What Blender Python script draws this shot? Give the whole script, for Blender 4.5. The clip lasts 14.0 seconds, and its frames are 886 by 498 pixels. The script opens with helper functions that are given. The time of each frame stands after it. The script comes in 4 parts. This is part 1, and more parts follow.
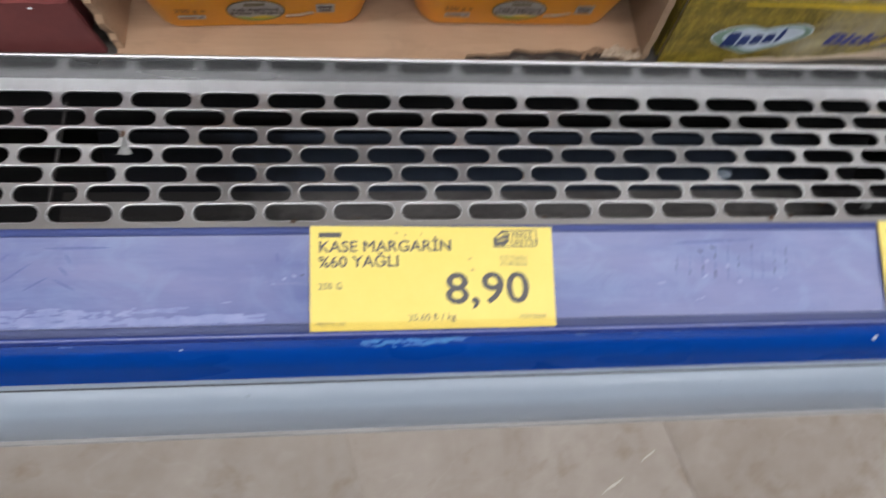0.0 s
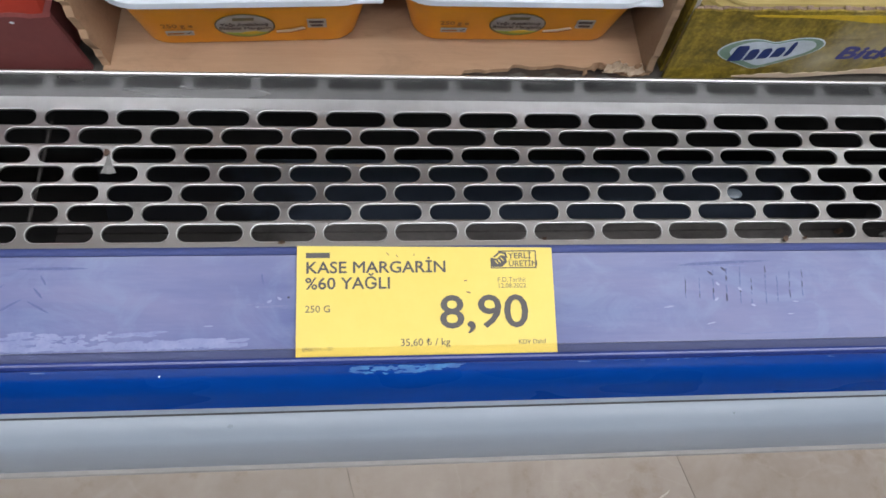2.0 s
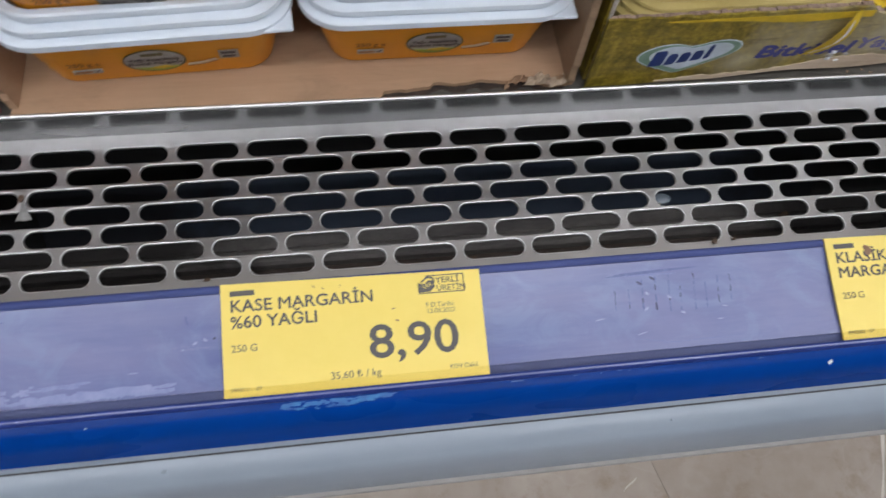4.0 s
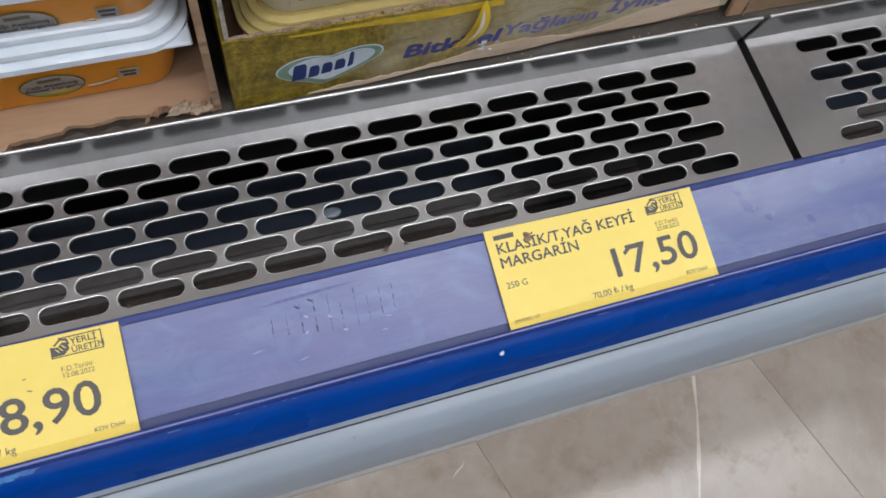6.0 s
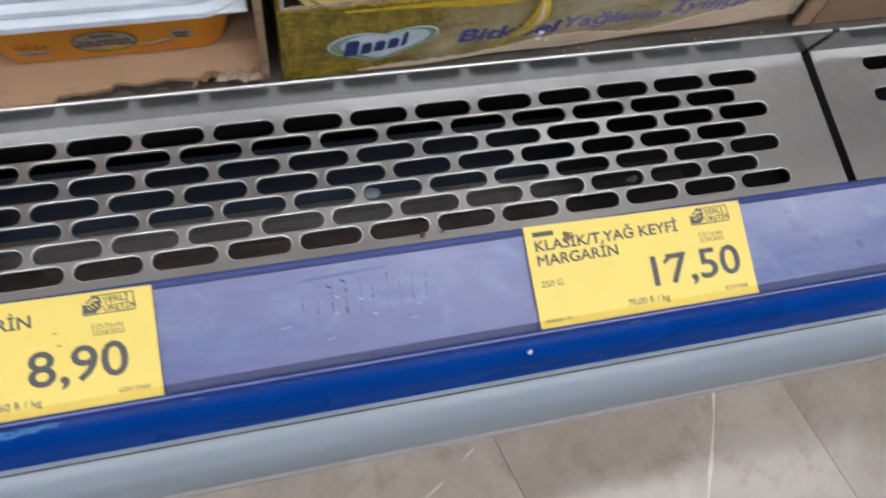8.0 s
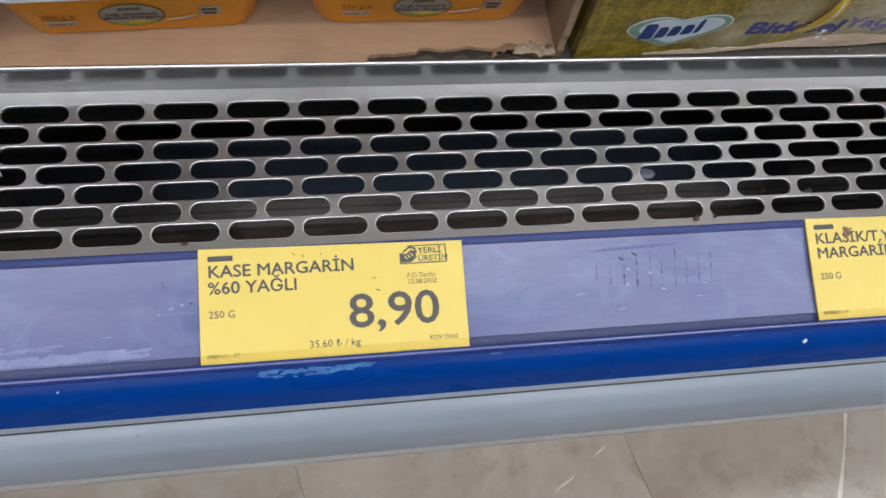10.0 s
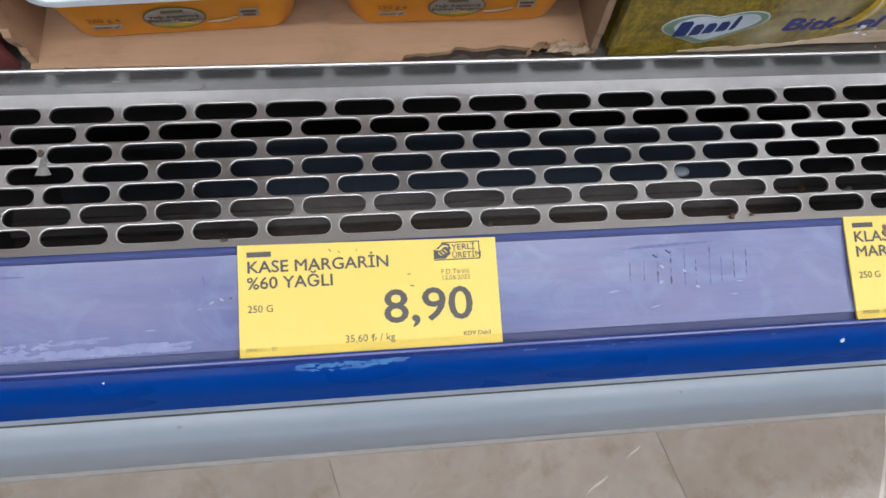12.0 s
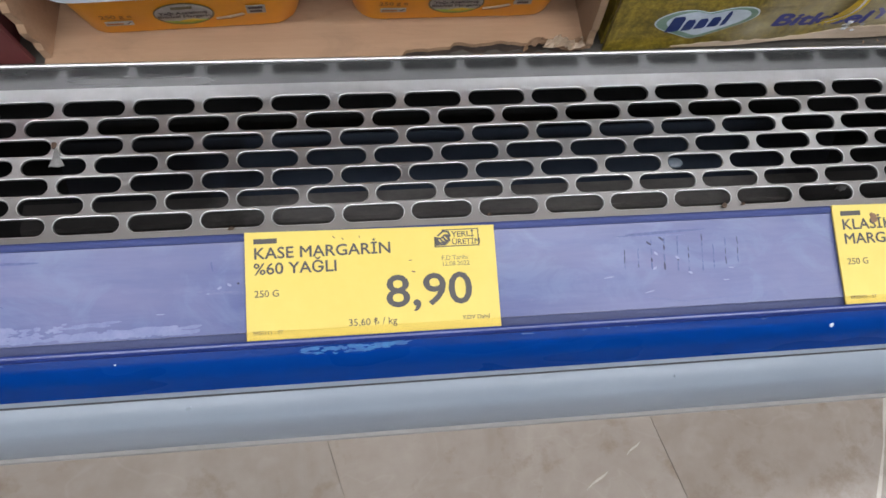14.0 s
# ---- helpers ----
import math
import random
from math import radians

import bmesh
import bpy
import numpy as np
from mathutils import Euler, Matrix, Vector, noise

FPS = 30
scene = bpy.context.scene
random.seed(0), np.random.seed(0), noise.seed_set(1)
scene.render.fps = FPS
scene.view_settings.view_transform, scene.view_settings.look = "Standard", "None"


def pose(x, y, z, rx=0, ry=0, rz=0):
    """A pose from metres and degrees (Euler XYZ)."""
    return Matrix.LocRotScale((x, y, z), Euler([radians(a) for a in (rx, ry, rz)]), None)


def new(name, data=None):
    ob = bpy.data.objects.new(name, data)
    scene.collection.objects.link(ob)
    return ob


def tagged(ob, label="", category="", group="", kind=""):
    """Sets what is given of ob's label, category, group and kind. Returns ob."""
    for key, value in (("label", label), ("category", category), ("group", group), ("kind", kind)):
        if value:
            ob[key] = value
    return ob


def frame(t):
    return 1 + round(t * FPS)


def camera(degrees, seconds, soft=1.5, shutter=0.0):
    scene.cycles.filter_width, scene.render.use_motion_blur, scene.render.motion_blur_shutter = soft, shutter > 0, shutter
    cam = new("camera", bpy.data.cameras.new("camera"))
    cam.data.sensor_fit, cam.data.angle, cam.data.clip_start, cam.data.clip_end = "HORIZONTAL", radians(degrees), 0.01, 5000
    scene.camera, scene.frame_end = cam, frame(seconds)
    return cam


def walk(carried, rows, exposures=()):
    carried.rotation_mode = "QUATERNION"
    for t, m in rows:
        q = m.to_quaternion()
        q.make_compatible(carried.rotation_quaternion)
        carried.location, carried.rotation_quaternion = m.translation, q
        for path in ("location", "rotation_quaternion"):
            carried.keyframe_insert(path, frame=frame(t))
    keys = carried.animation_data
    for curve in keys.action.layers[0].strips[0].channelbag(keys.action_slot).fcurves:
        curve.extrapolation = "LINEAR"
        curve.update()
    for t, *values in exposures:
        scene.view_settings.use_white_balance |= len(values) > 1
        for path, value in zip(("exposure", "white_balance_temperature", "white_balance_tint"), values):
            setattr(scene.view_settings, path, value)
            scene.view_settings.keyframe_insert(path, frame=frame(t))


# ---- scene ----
cam = camera(60.4, 14.0, soft=1.6, shutter=0.5)
ROWS = [
    (0.0, -0.3462, -0.0909, 0.6562, 24.82, -5.54, -3.32),
    (0.2, -0.3472, -0.0908, 0.6534, 27.21, -8.06, -2.1),
    (0.5, -0.3508, -0.0891, 0.6429, 29.55, -7.13, -1.17),
    (0.7, -0.3497, -0.0899, 0.6386, 29.23, -6.13, -0.85),
    (1.0, -0.3459, -0.0889, 0.6367, 28.92, -5.81, -1.58),
    (1.2, -0.3438, -0.0889, 0.6387, 28.01, -5.08, -2.17),
    (1.5, -0.3427, -0.0894, 0.6406, 28.1, -4.9, -2.28),
    (1.7, -0.3406, -0.0907, 0.6414, 28.09, -4.65, -2.49),
    (2.0, -0.3374, -0.0909, 0.6406, 27.71, -4.57, -2.91),
    (2.2, -0.338, -0.0908, 0.638, 27.7, -4.84, -2.96),
    (4.3, -0.3068, -0.0747, 0.6519, 26.99, -4.21, -9.34),
    (4.5, -0.2864, -0.073, 0.6557, 27.5, -3.72, -12.39),
    (4.7, -0.2735, -0.074, 0.6565, 27.72, -3.39, -14.65),
    (5.0, -0.2547, -0.0756, 0.6567, 26.84, -3.2, -16.9),
    (5.2, -0.2395, -0.078, 0.6512, 25.74, -5.05, -18.23),
    (5.5, -0.2245, -0.081, 0.653, 26.23, -6.22, -19.13),
    (5.7, -0.2224, -0.0804, 0.6551, 26.36, -6.17, -19.16),
    (6.0, -0.2206, -0.0814, 0.656, 26.85, -6.64, -17.84),
    (6.2, -0.2104, -0.083, 0.6593, 26.41, -6.82, -17.2),
    (6.5, -0.1929, -0.0814, 0.6602, 27.32, -7.55, -18.32),
    (6.7, -0.1853, -0.0828, 0.6595, 28.04, -7.87, -17.77),
    (7.0, -0.1738, -0.0839, 0.6595, 25.15, -7.98, -15.82),
    (7.2, -0.1735, -0.0842, 0.6566, 24.33, -8.74, -15.67),
    (7.5, -0.1798, -0.0801, 0.6554, 23.39, -8.41, -14.3),
    (7.7, -0.1953, -0.0794, 0.6517, 24.05, -8.54, -13.64),
    (8.0, -0.2232, -0.0733, 0.6542, 24.29, -7.3, -12.17),
    (8.2, -0.2294, -0.071, 0.6556, 25.01, -7.53, -13.03),
    (8.5, -0.2421, -0.0709, 0.6587, 24.87, -7.09, -12.62),
    (8.7, -0.2604, -0.072, 0.6556, 25.68, -8.32, -11.78),
    (9.0, -0.2891, -0.0764, 0.6506, 25.1, -7.39, -8.69),
    (9.1, -0.3032, -0.0757, 0.6479, 24.97, -7.72, -7.78),
    (9.2, -0.3153, -0.0731, 0.6451, 24.55, -7.89, -6.98),
    (11.5, -0.3223, -0.077, 0.6457, 23.78, -4.52, -5.47),
    (12.0, -0.3209, -0.0768, 0.6475, 24.02, -4.61, -5.15),
    (12.5, -0.3179, -0.0774, 0.6491, 23.93, -4.52, -5.41),
    (13.0, -0.3192, -0.0823, 0.6505, 24.43, -4.49, -5.25),
    (13.5, -0.3191, -0.087, 0.6517, 24.76, -4.23, -5.13),
    (14.0, -0.3216, -0.0877, 0.6527, 24.62, -4.42, -5.19),
]
walk(cam, [(t, pose(x, y, z, rx, ry, rz)) for t, x, y, z, rx, ry, rz in ROWS],
     exposures=((0.0, -0.03), (2.2, -0.05), (4.4, -0.30), (6.0, -0.24), (6.8, -0.18), (7.6, -0.18), (8.2, -0.24), (9.2, -0.34), (11.3, -0.09), (14.0, -0.09)))

Z0 = 0.385      # height of the price rail's lower edge over the floor
DECK = Z0 + 0.012

# ---- world, lamps, exposure ----
world = bpy.data.worlds.new("shop_air")
world.use_nodes = True
world.node_tree.nodes["Background"].inputs[0].default_value = (0.9, 0.95, 1.0, 1)
world.node_tree.nodes["Background"].inputs[1].default_value = 0.05
scene.world = world


def tube_light(x, y, z, length, width, watts, colour=(0.925, 0.937, 1.0)):
    data = bpy.data.lights.new("tube_lamp", "AREA")
    data.shape, data.size, data.size_y, data.energy, data.color = "RECTANGLE", length, width, watts, colour
    ob = new("tube_lamp", data)
    ob.matrix_world = pose(x, y, z)
    return ob


def up_light(x, y, z, length, width, watts):
    ob = tube_light(x, y, z, length, width, watts)
    ob.matrix_world = pose(x, y, z, 180)


# rows of ceiling tubes along the aisle, which also light the ceiling
tube_light(1.4, 0.06, 2.9, 1.8, 0.26, 16)
# second overhead tube, unseen, added to brighten the left side
tube_light(-1.5, 0.06, 2.9, 1.8, 0.26, 5)
# unseen tubes; the pair at y = -2.0 is set to light the pan
for lx, ly, ll, lw in ((-1.3, -0.95, 1.5, 15), (0.35, -0.75, 0.8, 11), (2.0, -0.75, 1.0, 16), (-1.3, -2.0, 1.5, 17), (0.9, -2.0, 1.5, 22)):
    tube_light(lx, ly, 2.72, ll, 0.10, lw)
    up_light(lx, ly, 2.76, ll, 0.10, 12 * ll)
# strip under the unseen canopy, added to brighten the rear of the grille
tube_light(0.2, 0.81, 1.885, 2.9, 0.08, 11.0, (0.95, 0.98, 1.0))


# ---- materials ----
def material(name, colour, rough=0.5, metal=0.0, coat=0.0, spec=0.5):
    m = bpy.data.materials.new(name)
    m.use_nodes = True
    b = m.node_tree.nodes["Principled BSDF"]
    b.inputs["Base Color"].default_value = (*colour, 1)
    b.inputs["Roughness"].default_value = rough
    b.inputs["Metallic"].default_value = metal
    b.inputs["Coat Weight"].default_value = coat
    b.inputs["Coat Roughness"].default_value = 0.12
    b.inputs["Specular IOR Level"].default_value = spec
    return m


def nodes_of(m):
    return m.node_tree.nodes, m.node_tree.links, m.node_tree.nodes["Principled BSDF"]


def coords(m, scale=(1, 1, 1), space="Object"):
    n, l, _ = nodes_of(m)
    tc, mp = n.new("ShaderNodeTexCoord"), n.new("ShaderNodeMapping")
    mp.inputs["Scale"].default_value = scale
    l.new(tc.outputs[space], mp.inputs[0])
    return mp.outputs[0]


def noise_at(m, vec, scale, detail=4, rough=0.6, distort=0.0):
    n, l, _ = nodes_of(m)
    t = n.new("ShaderNodeTexNoise")
    t.inputs["Scale"].default_value, t.inputs["Detail"].default_value = scale, detail
    t.inputs["Roughness"].default_value, t.inputs["Distortion"].default_value = rough, distort
    l.new(vec, t.inputs["Vector"])
    return t.outputs["Fac"]


def ramp(m, fac, stops):
    n, l, _ = nodes_of(m)
    r = n.new("ShaderNodeValToRGB")
    while len(r.color_ramp.elements) < len(stops):
        r.color_ramp.elements.new(0.5)
    for e, (p, c) in zip(r.color_ramp.elements, stops):
        e.position, e.color = p, (*c, 1) if len(c) == 3 else c
    l.new(fac, r.inputs[0])
    return r.outputs[0]


def grey(v):
    return (v, v, v)


def mix(m, fac, a, b, mode="MIX"):
    n, l, _ = nodes_of(m)
    x = n.new("ShaderNodeMix")
    x.data_type, x.blend_type = "RGBA", mode
    for k, v in ((0, fac), (6, a), (7, b)):
        if isinstance(v, (float, int)):
            x.inputs[k].default_value = v
        elif isinstance(v, tuple):
            x.inputs[k].default_value = (*v, 1)
        else:
            l.new(v, x.inputs[k])
    return x.outputs[2]


def bump(m, height, strength=0.2, dist=0.001):
    n, l, b = nodes_of(m)
    k = n.new("ShaderNodeBump")
    k.inputs["Strength"].default_value, k.inputs["Distance"].default_value = strength, dist
    l.new(height, k.inputs["Height"])
    l.new(k.outputs[0], b.inputs["Normal"])


def colour_in(m, out):
    n, l, b = nodes_of(m)
    l.new(out, b.inputs["Base Color"])


def rough_in(m, out):
    n, l, b = nodes_of(m)
    l.new(out, b.inputs["Roughness"])


def worn(name, a, b, scale, rough=0.5, metal=0.0, coat=0.0, stretch=(1, 1, 1), strength=0.1, dist=0.0005, r2=None):
    """Two tones mixed by coarse and fine noise, with fine relief and uneven gloss."""
    m = material(name, a, rough, metal, coat)
    v = coords(m, stretch)
    big, fine = noise_at(m, v, scale), noise_at(m, v, scale * 9, 6, 0.7)
    f = mix(m, 0.35, big, fine)
    colour_in(m, ramp(m, f, [(0.35, a), (0.65, b)]))
    rough_in(m, ramp(m, big, [(0.3, grey(rough)), (0.75, grey(r2 if r2 else min(1, rough * 1.35)))]))
    bump(m, fine, strength, dist)
    return m


def steel_material():
    m = material("brushed_steel", (0.62, 0.61, 0.59), 0.32, 1.0)
    v = coords(m, (1, 40, 40))
    grain = noise_at(m, v, 60, 6, 0.7)
    w = coords(m)
    stains, fine = noise_at(m, w, 9, 5, 0.65, 0.6), noise_at(m, w, 140, 4)
    dull = mix(m, 0.4, stains, fine)
    metal = ramp(m, dull, [(0.3, (0.42, 0.415, 0.415)), (0.5, (0.50, 0.495, 0.495)), (0.75, (0.59, 0.59, 0.595))])
    # brown grease, with a dark reflection painted in over the front rows
    n, l, b = nodes_of(m)
    sep, film = n.new("ShaderNodeSeparateXYZ"), n.new("ShaderNodeMath")
    l.new(w, sep.inputs[0])
    film.operation = "MULTIPLY_ADD"
    film.inputs[1].default_value = 0.022
    l.new(noise_at(m, coords(m, (0.35, 1, 1)), 26, 5, 0.6, 0.5), film.inputs[0])
    l.new(sep.outputs[1], film.inputs[2])
    spread = n.new("ShaderNodeMath")
    spread.operation = "MULTIPLY"
    spread.inputs[1].default_value = 10.0
    l.new(film.outputs[0], spread.inputs[0])
    grease_and_reflection = ramp(m, spread.outputs[0], [(0.04, grey(0.95)), (0.22, grey(0.75)), (0.46, grey(0.22)), (0.58, grey(0.0))])
    colour_in(m, mix(m, grease_and_reflection, metal, (0.255, 0.235, 0.225)))
    rough_in(m, ramp(m, mix(m, 0.5, grain, stains), [(0.3, grey(0.30)), (0.7, grey(0.44))]))
    bump(m, grain, 0.06, 0.0002)
    return m


def floor_material():
    m = material("polished_stone_tile", (0.42, 0.37, 0.32), 0.16)
    v = coords(m, (1, 1, 1))
    n, l, b = nodes_of(m)
    info = n.new("ShaderNodeObjectInfo")
    add = n.new("ShaderNodeVectorMath")
    add.operation = "ADD"
    l.new(v, add.inputs[0])
    spread = n.new("ShaderNodeVectorMath")
    spread.operation = "SCALE"
    spread.inputs[0].default_value = (7.0, 13.0, 3.0)
    l.new(info.outputs["Random"], spread.inputs["Scale"])
    l.new(spread.outputs[0], add.inputs[1])
    u = add.outputs[0]
    cloud, fine = noise_at(m, u, 6, 5, 0.6, 0.8), noise_at(m, u, 60, 5)
    base = ramp(m, mix(m, 0.25, cloud, fine), [(0.3, (0.29, 0.238, 0.195)), (0.5, (0.365, 0.316, 0.272)), (0.72, (0.445, 0.40, 0.352))])
    tone = n.new("ShaderNodeMapRange")
    tone.inputs[3].default_value, tone.inputs[4].default_value = 0.84, 1.12
    l.new(info.outputs["Random"], tone.inputs[0])
    shade = n.new("ShaderNodeVectorMath")
    shade.operation = "SCALE"
    l.new(base, shade.inputs[0])
    l.new(tone.outputs[0], shade.inputs["Scale"])
    base = shade.outputs[0]
    dirt_and_shade = ramp(m, noise_at(m, u, 22, 6, 0.7), [(0.56, (0, 0, 0)), (0.72, (0.7, 0.7, 0.7))])
    thread = ramp(m, noise_at(m, u, 7, 3, 0.5, 1.2), [(0.488, (0, 0, 0)), (0.500, (0.08, 0.08, 0.08)), (0.512, (0, 0, 0))])
    base = mix(m, thread, base, (0.62, 0.58, 0.53))
    smear = ramp(m, noise_at(m, u, 3.5, 6, 0.75, 1.5), [(0.50, (0, 0, 0)), (0.68, (0.25, 0.25, 0.25))])
    base = mix(m, smear, base, (0.30, 0.24, 0.19))
    colour_in(m, mix(m, dirt_and_shade, base, (0.25, 0.19, 0.14)))
    rough_in(m, ramp(m, cloud, [(0.3, grey(0.12)), (0.7, grey(0.24))]))
    return m


def shaded_ends(name, a, b, scale, rough):
    """Sheet steel whose ends fade to near-black in ragged patches, shade put into the colour."""
    m = worn(name, a, b, scale, rough, 0, 0, (0.4, 1, 1))
    n, l, bs = nodes_of(m)
    plain = bs.inputs["Base Color"].links[0].from_socket
    sep = n.new("ShaderNodeSeparateXYZ")
    l.new(coords(m), sep.inputs[0])
    wide = n.new("ShaderNodeMath")
    wide.operation = "MULTIPLY_ADD"
    wide.inputs[1].default_value = 0.16
    l.new(noise_at(m, coords(m), 22, 5, 0.6), wide.inputs[0])
    l.new(sep.outputs[0], wide.inputs[2])
    # the painted shade lies past x = -0.38 on one side, and between the two pans
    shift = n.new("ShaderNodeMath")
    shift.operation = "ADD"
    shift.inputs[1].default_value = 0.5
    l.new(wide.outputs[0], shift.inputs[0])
    dirt_and_shade = ramp(m, shift.outputs[0], [(0.15, grey(0.85)), (0.20, grey(0.0)), (0.50, grey(0.0)), (0.57, grey(0.9)), (0.74, grey(0.9)), (0.79, grey(0.0))])
    colour_in(m, mix(m, dirt_and_shade, plain, (0.007, 0.0055, 0.005)))
    return m


def card_material(name, a, b):
    m = material(name, a, 0.85)
    v = coords(m, (1, 1, 1))
    fibres = noise_at(m, coords(m, (4, 60, 60)), 12, 5, 0.7)
    f = mix(m, 0.5, noise_at(m, v, 18, 5), fibres)
    base = ramp(m, f, [(0.3, a), (0.7, b)])
    crease = ramp(m, noise_at(m, coords(m, (1, 3, 3)), 14, 6, 0.7, 0.8), [(0.50, (0, 0, 0)), (0.70, (0.6, 0.6, 0.6))])
    colour_in(m, mix(m, crease, base, tuple(0.55 * q for q in a)))
    bump(m, fibres, 0.15, 0.0004)
    return m


def strip_material():
    """Price rail cover: milky lilac-blue plastic, scuffed along its length."""
    m = material("lilac_plastic", (0.18, 0.20, 0.45), 0.3, 0.0, 0.3)
    v = coords(m)
    smear, streak = mix(m, 0.5, noise_at(m, coords(m, (0.5, 1, 1)), 9, 5, 0.6, 0.5), noise_at(m, v, 26, 5, 0.6, 0.5)), noise_at(m, coords(m, (0.12, 1, 1)), 160, 5, 0.7)
    c = ramp(m, mix(m, 0.45, smear, streak), [(0.30, (0.030, 0.053, 0.185)), (0.5, (0.058, 0.088, 0.245)), (0.70, (0.125, 0.160, 0.325))])
    # grey-pink haze and pale blue clouds: reflected sheen painted among the scuffs
    nodes_of(m)[2].inputs["Coat Roughness"].default_value = 0.28
    sheen_haze = ramp(m, noise_at(m, coords(m, (0.45, 1.6, 1.6)), 13, 5, 0.55, 0.9), [(0.40, grey(0.0)), (0.72, grey(0.65))])
    c = mix(m, sheen_haze, c, (0.22, 0.215, 0.355))
    pale_cloud = ramp(m, noise_at(m, coords(m, (1, 1.5, 1.5)), 34, 6, 0.6, 1.6), [(0.50, grey(0.0)), (0.66, grey(0.35))])
    c = mix(m, pale_cloud, c, (0.175, 0.245, 0.41))
    rub = ramp(m, noise_at(m, coords(m, (0.3, 2, 2)), 45, 6, 0.75), [(0.64, (0, 0, 0)), (0.74, (0.45, 0.45, 0.45))])
    colour_in(m, mix(m, rub, c, (0.34, 0.34, 0.46)))
    rough_in(m, ramp(m, smear, [(0.3, grey(0.22)), (0.7, grey(0.42))]))
    bump(m, streak, 0.04, 0.0002)
    return m


def field_print():
    """Printed carton: golden-green blossom field."""
    m = material("printed_field_carton", (0.4, 0.32, 0.05), 0.42)
    v = coords(m)
    blobs, fine = noise_at(m, v, 95, 6, 0.75), noise_at(m, v, 420, 4, 0.7)
    c = ramp(m, mix(m, 0.4, blobs, fine), [(0.34, (0.050, 0.036, 0.005)), (0.47, (0.155, 0.112, 0.012)), (0.58, (0.31, 0.23, 0.028)), (0.72, (0.46, 0.38, 0.13))])
    n, l, b = nodes_of(m)
    sep = n.new("ShaderNodeSeparateXYZ")
    l.new(coords(m), sep.inputs[0])
    pale = ramp(m, mix(m, 0.25, sep.outputs[0], noise_at(m, v, 25, 4)), [(0.17, (0, 0, 0)), (0.25, (0.75, 0.75, 0.75))])
    c = mix(m, pale, c, (0.50, 0.45, 0.32))
    # creases and dirt rubbed along the board
    crease = ramp(m, noise_at(m, coords(m, (1, 1, 4)), 32, 6, 0.7, 1.2), [(0.52, grey(0.0)), (0.66, grey(0.55))])
    colour_in(m, mix(m, crease, c, (0.10, 0.075, 0.03)))
    rough_in(m, ramp(m, blobs, [(0.3, grey(0.32)), (0.7, grey(0.5))]))
    bump(m, noise_at(m, v, 30, 4), 0.2, 0.001)
    return m


STEEL = steel_material()
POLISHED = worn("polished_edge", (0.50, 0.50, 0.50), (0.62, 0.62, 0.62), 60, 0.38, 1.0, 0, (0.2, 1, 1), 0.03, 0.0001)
# fold lightened and flange darkened: what they reflect is put into the colour
LIGHTENED_STEEL = worn("lightened_steel_fold", (0.54, 0.54, 0.54), (0.66, 0.66, 0.66), 40, 0.38, 1.0, 0, (0.2, 1, 1), 0.05, 0.0002)
DARKENED_STEEL = worn("darkened_steel", (0.20, 0.203, 0.205), (0.30, 0.303, 0.305), 30, 0.21, 0.8, 0, (0.2, 1, 1), 0.04, 0.0001, 0.30)
TILE = floor_material()
GROUT = worn("dark_grout", (0.24, 0.205, 0.17), (0.30, 0.26, 0.22), 60, 0.9)
VEIN = worn("white_vein", (0.50, 0.46, 0.41), (0.66, 0.62, 0.57), 80, 0.15)
STRIP = strip_material()
CHANNEL = worn("dark_blue_plastic", (0.012, 0.03, 0.16), (0.022, 0.045, 0.22), 40, 0.55)
POCKET = worn("lilac_pocket", (0.045, 0.065, 0.22), (0.075, 0.10, 0.28), 30, 0.5, 0, 0, (0.2, 1, 1))
CHANNEL.node_tree.nodes["Principled BSDF"].inputs["Specular IOR Level"].default_value = 0.15
BLUE = worn("glossy_blue_plastic", (0.0001, 0.030, 0.195), (0.0002, 0.042, 0.255), 12, 0.20, 0, 0.0, (0.3, 1, 1), 0.05, 0.0002, 0.34)
BLUE.node_tree.nodes["Principled BSDF"].inputs["Specular IOR Level"].default_value = 0.09
SCUFF_BLUE = worn("scuffed_blue", (0.004, 0.06, 0.27), (0.09, 0.20, 0.42), 260, 0.4)
PALE_BLUE = worn("scraped_blue", (0.002, 0.065, 0.30), (0.035, 0.21, 0.47), 200, 0.5)
GREY_PVC = worn("grey_vinyl", (0.200, 0.240, 0.288), (0.258, 0.300, 0.347), 8, 0.36, 0, 0.15, (0.2, 1, 1), 0.05, 0.0003)
LIP = worn("dusty_grey_vinyl", (0.20, 0.195, 0.185), (0.27, 0.26, 0.25), 20, 0.5)
SEAL = worn("dark_rubber", (0.03, 0.03, 0.035), (0.06, 0.06, 0.06), 60, 0.7)
WHITE_METAL = worn("white_enamel", (0.72, 0.74, 0.75), (0.78, 0.79, 0.8), 5, 0.35)
DECK_MAT = worn("dusty_grey_shelf", (0.045, 0.040, 0.034), (0.115, 0.104, 0.09), 30, 0.55, 0.3)
PAN = shaded_ends("slate_blue_pan", (0.032, 0.044, 0.070), (0.060, 0.079, 0.112), 14, 0.4)
LEDGE = shaded_ends("dusty_pan_edge", (0.11, 0.10, 0.095), (0.22, 0.205, 0.19), 40, 0.6)
RUSTY = shaded_ends("rusty_grime", (0.045, 0.031, 0.025), (0.11, 0.085, 0.072), 90, 0.8)
# near-black: the shade inside the duct is put into its colour
DUCT = worn("duct_shade_black", (0.0025, 0.0023, 0.0022), (0.005, 0.0046, 0.0042), 20, 0.8)
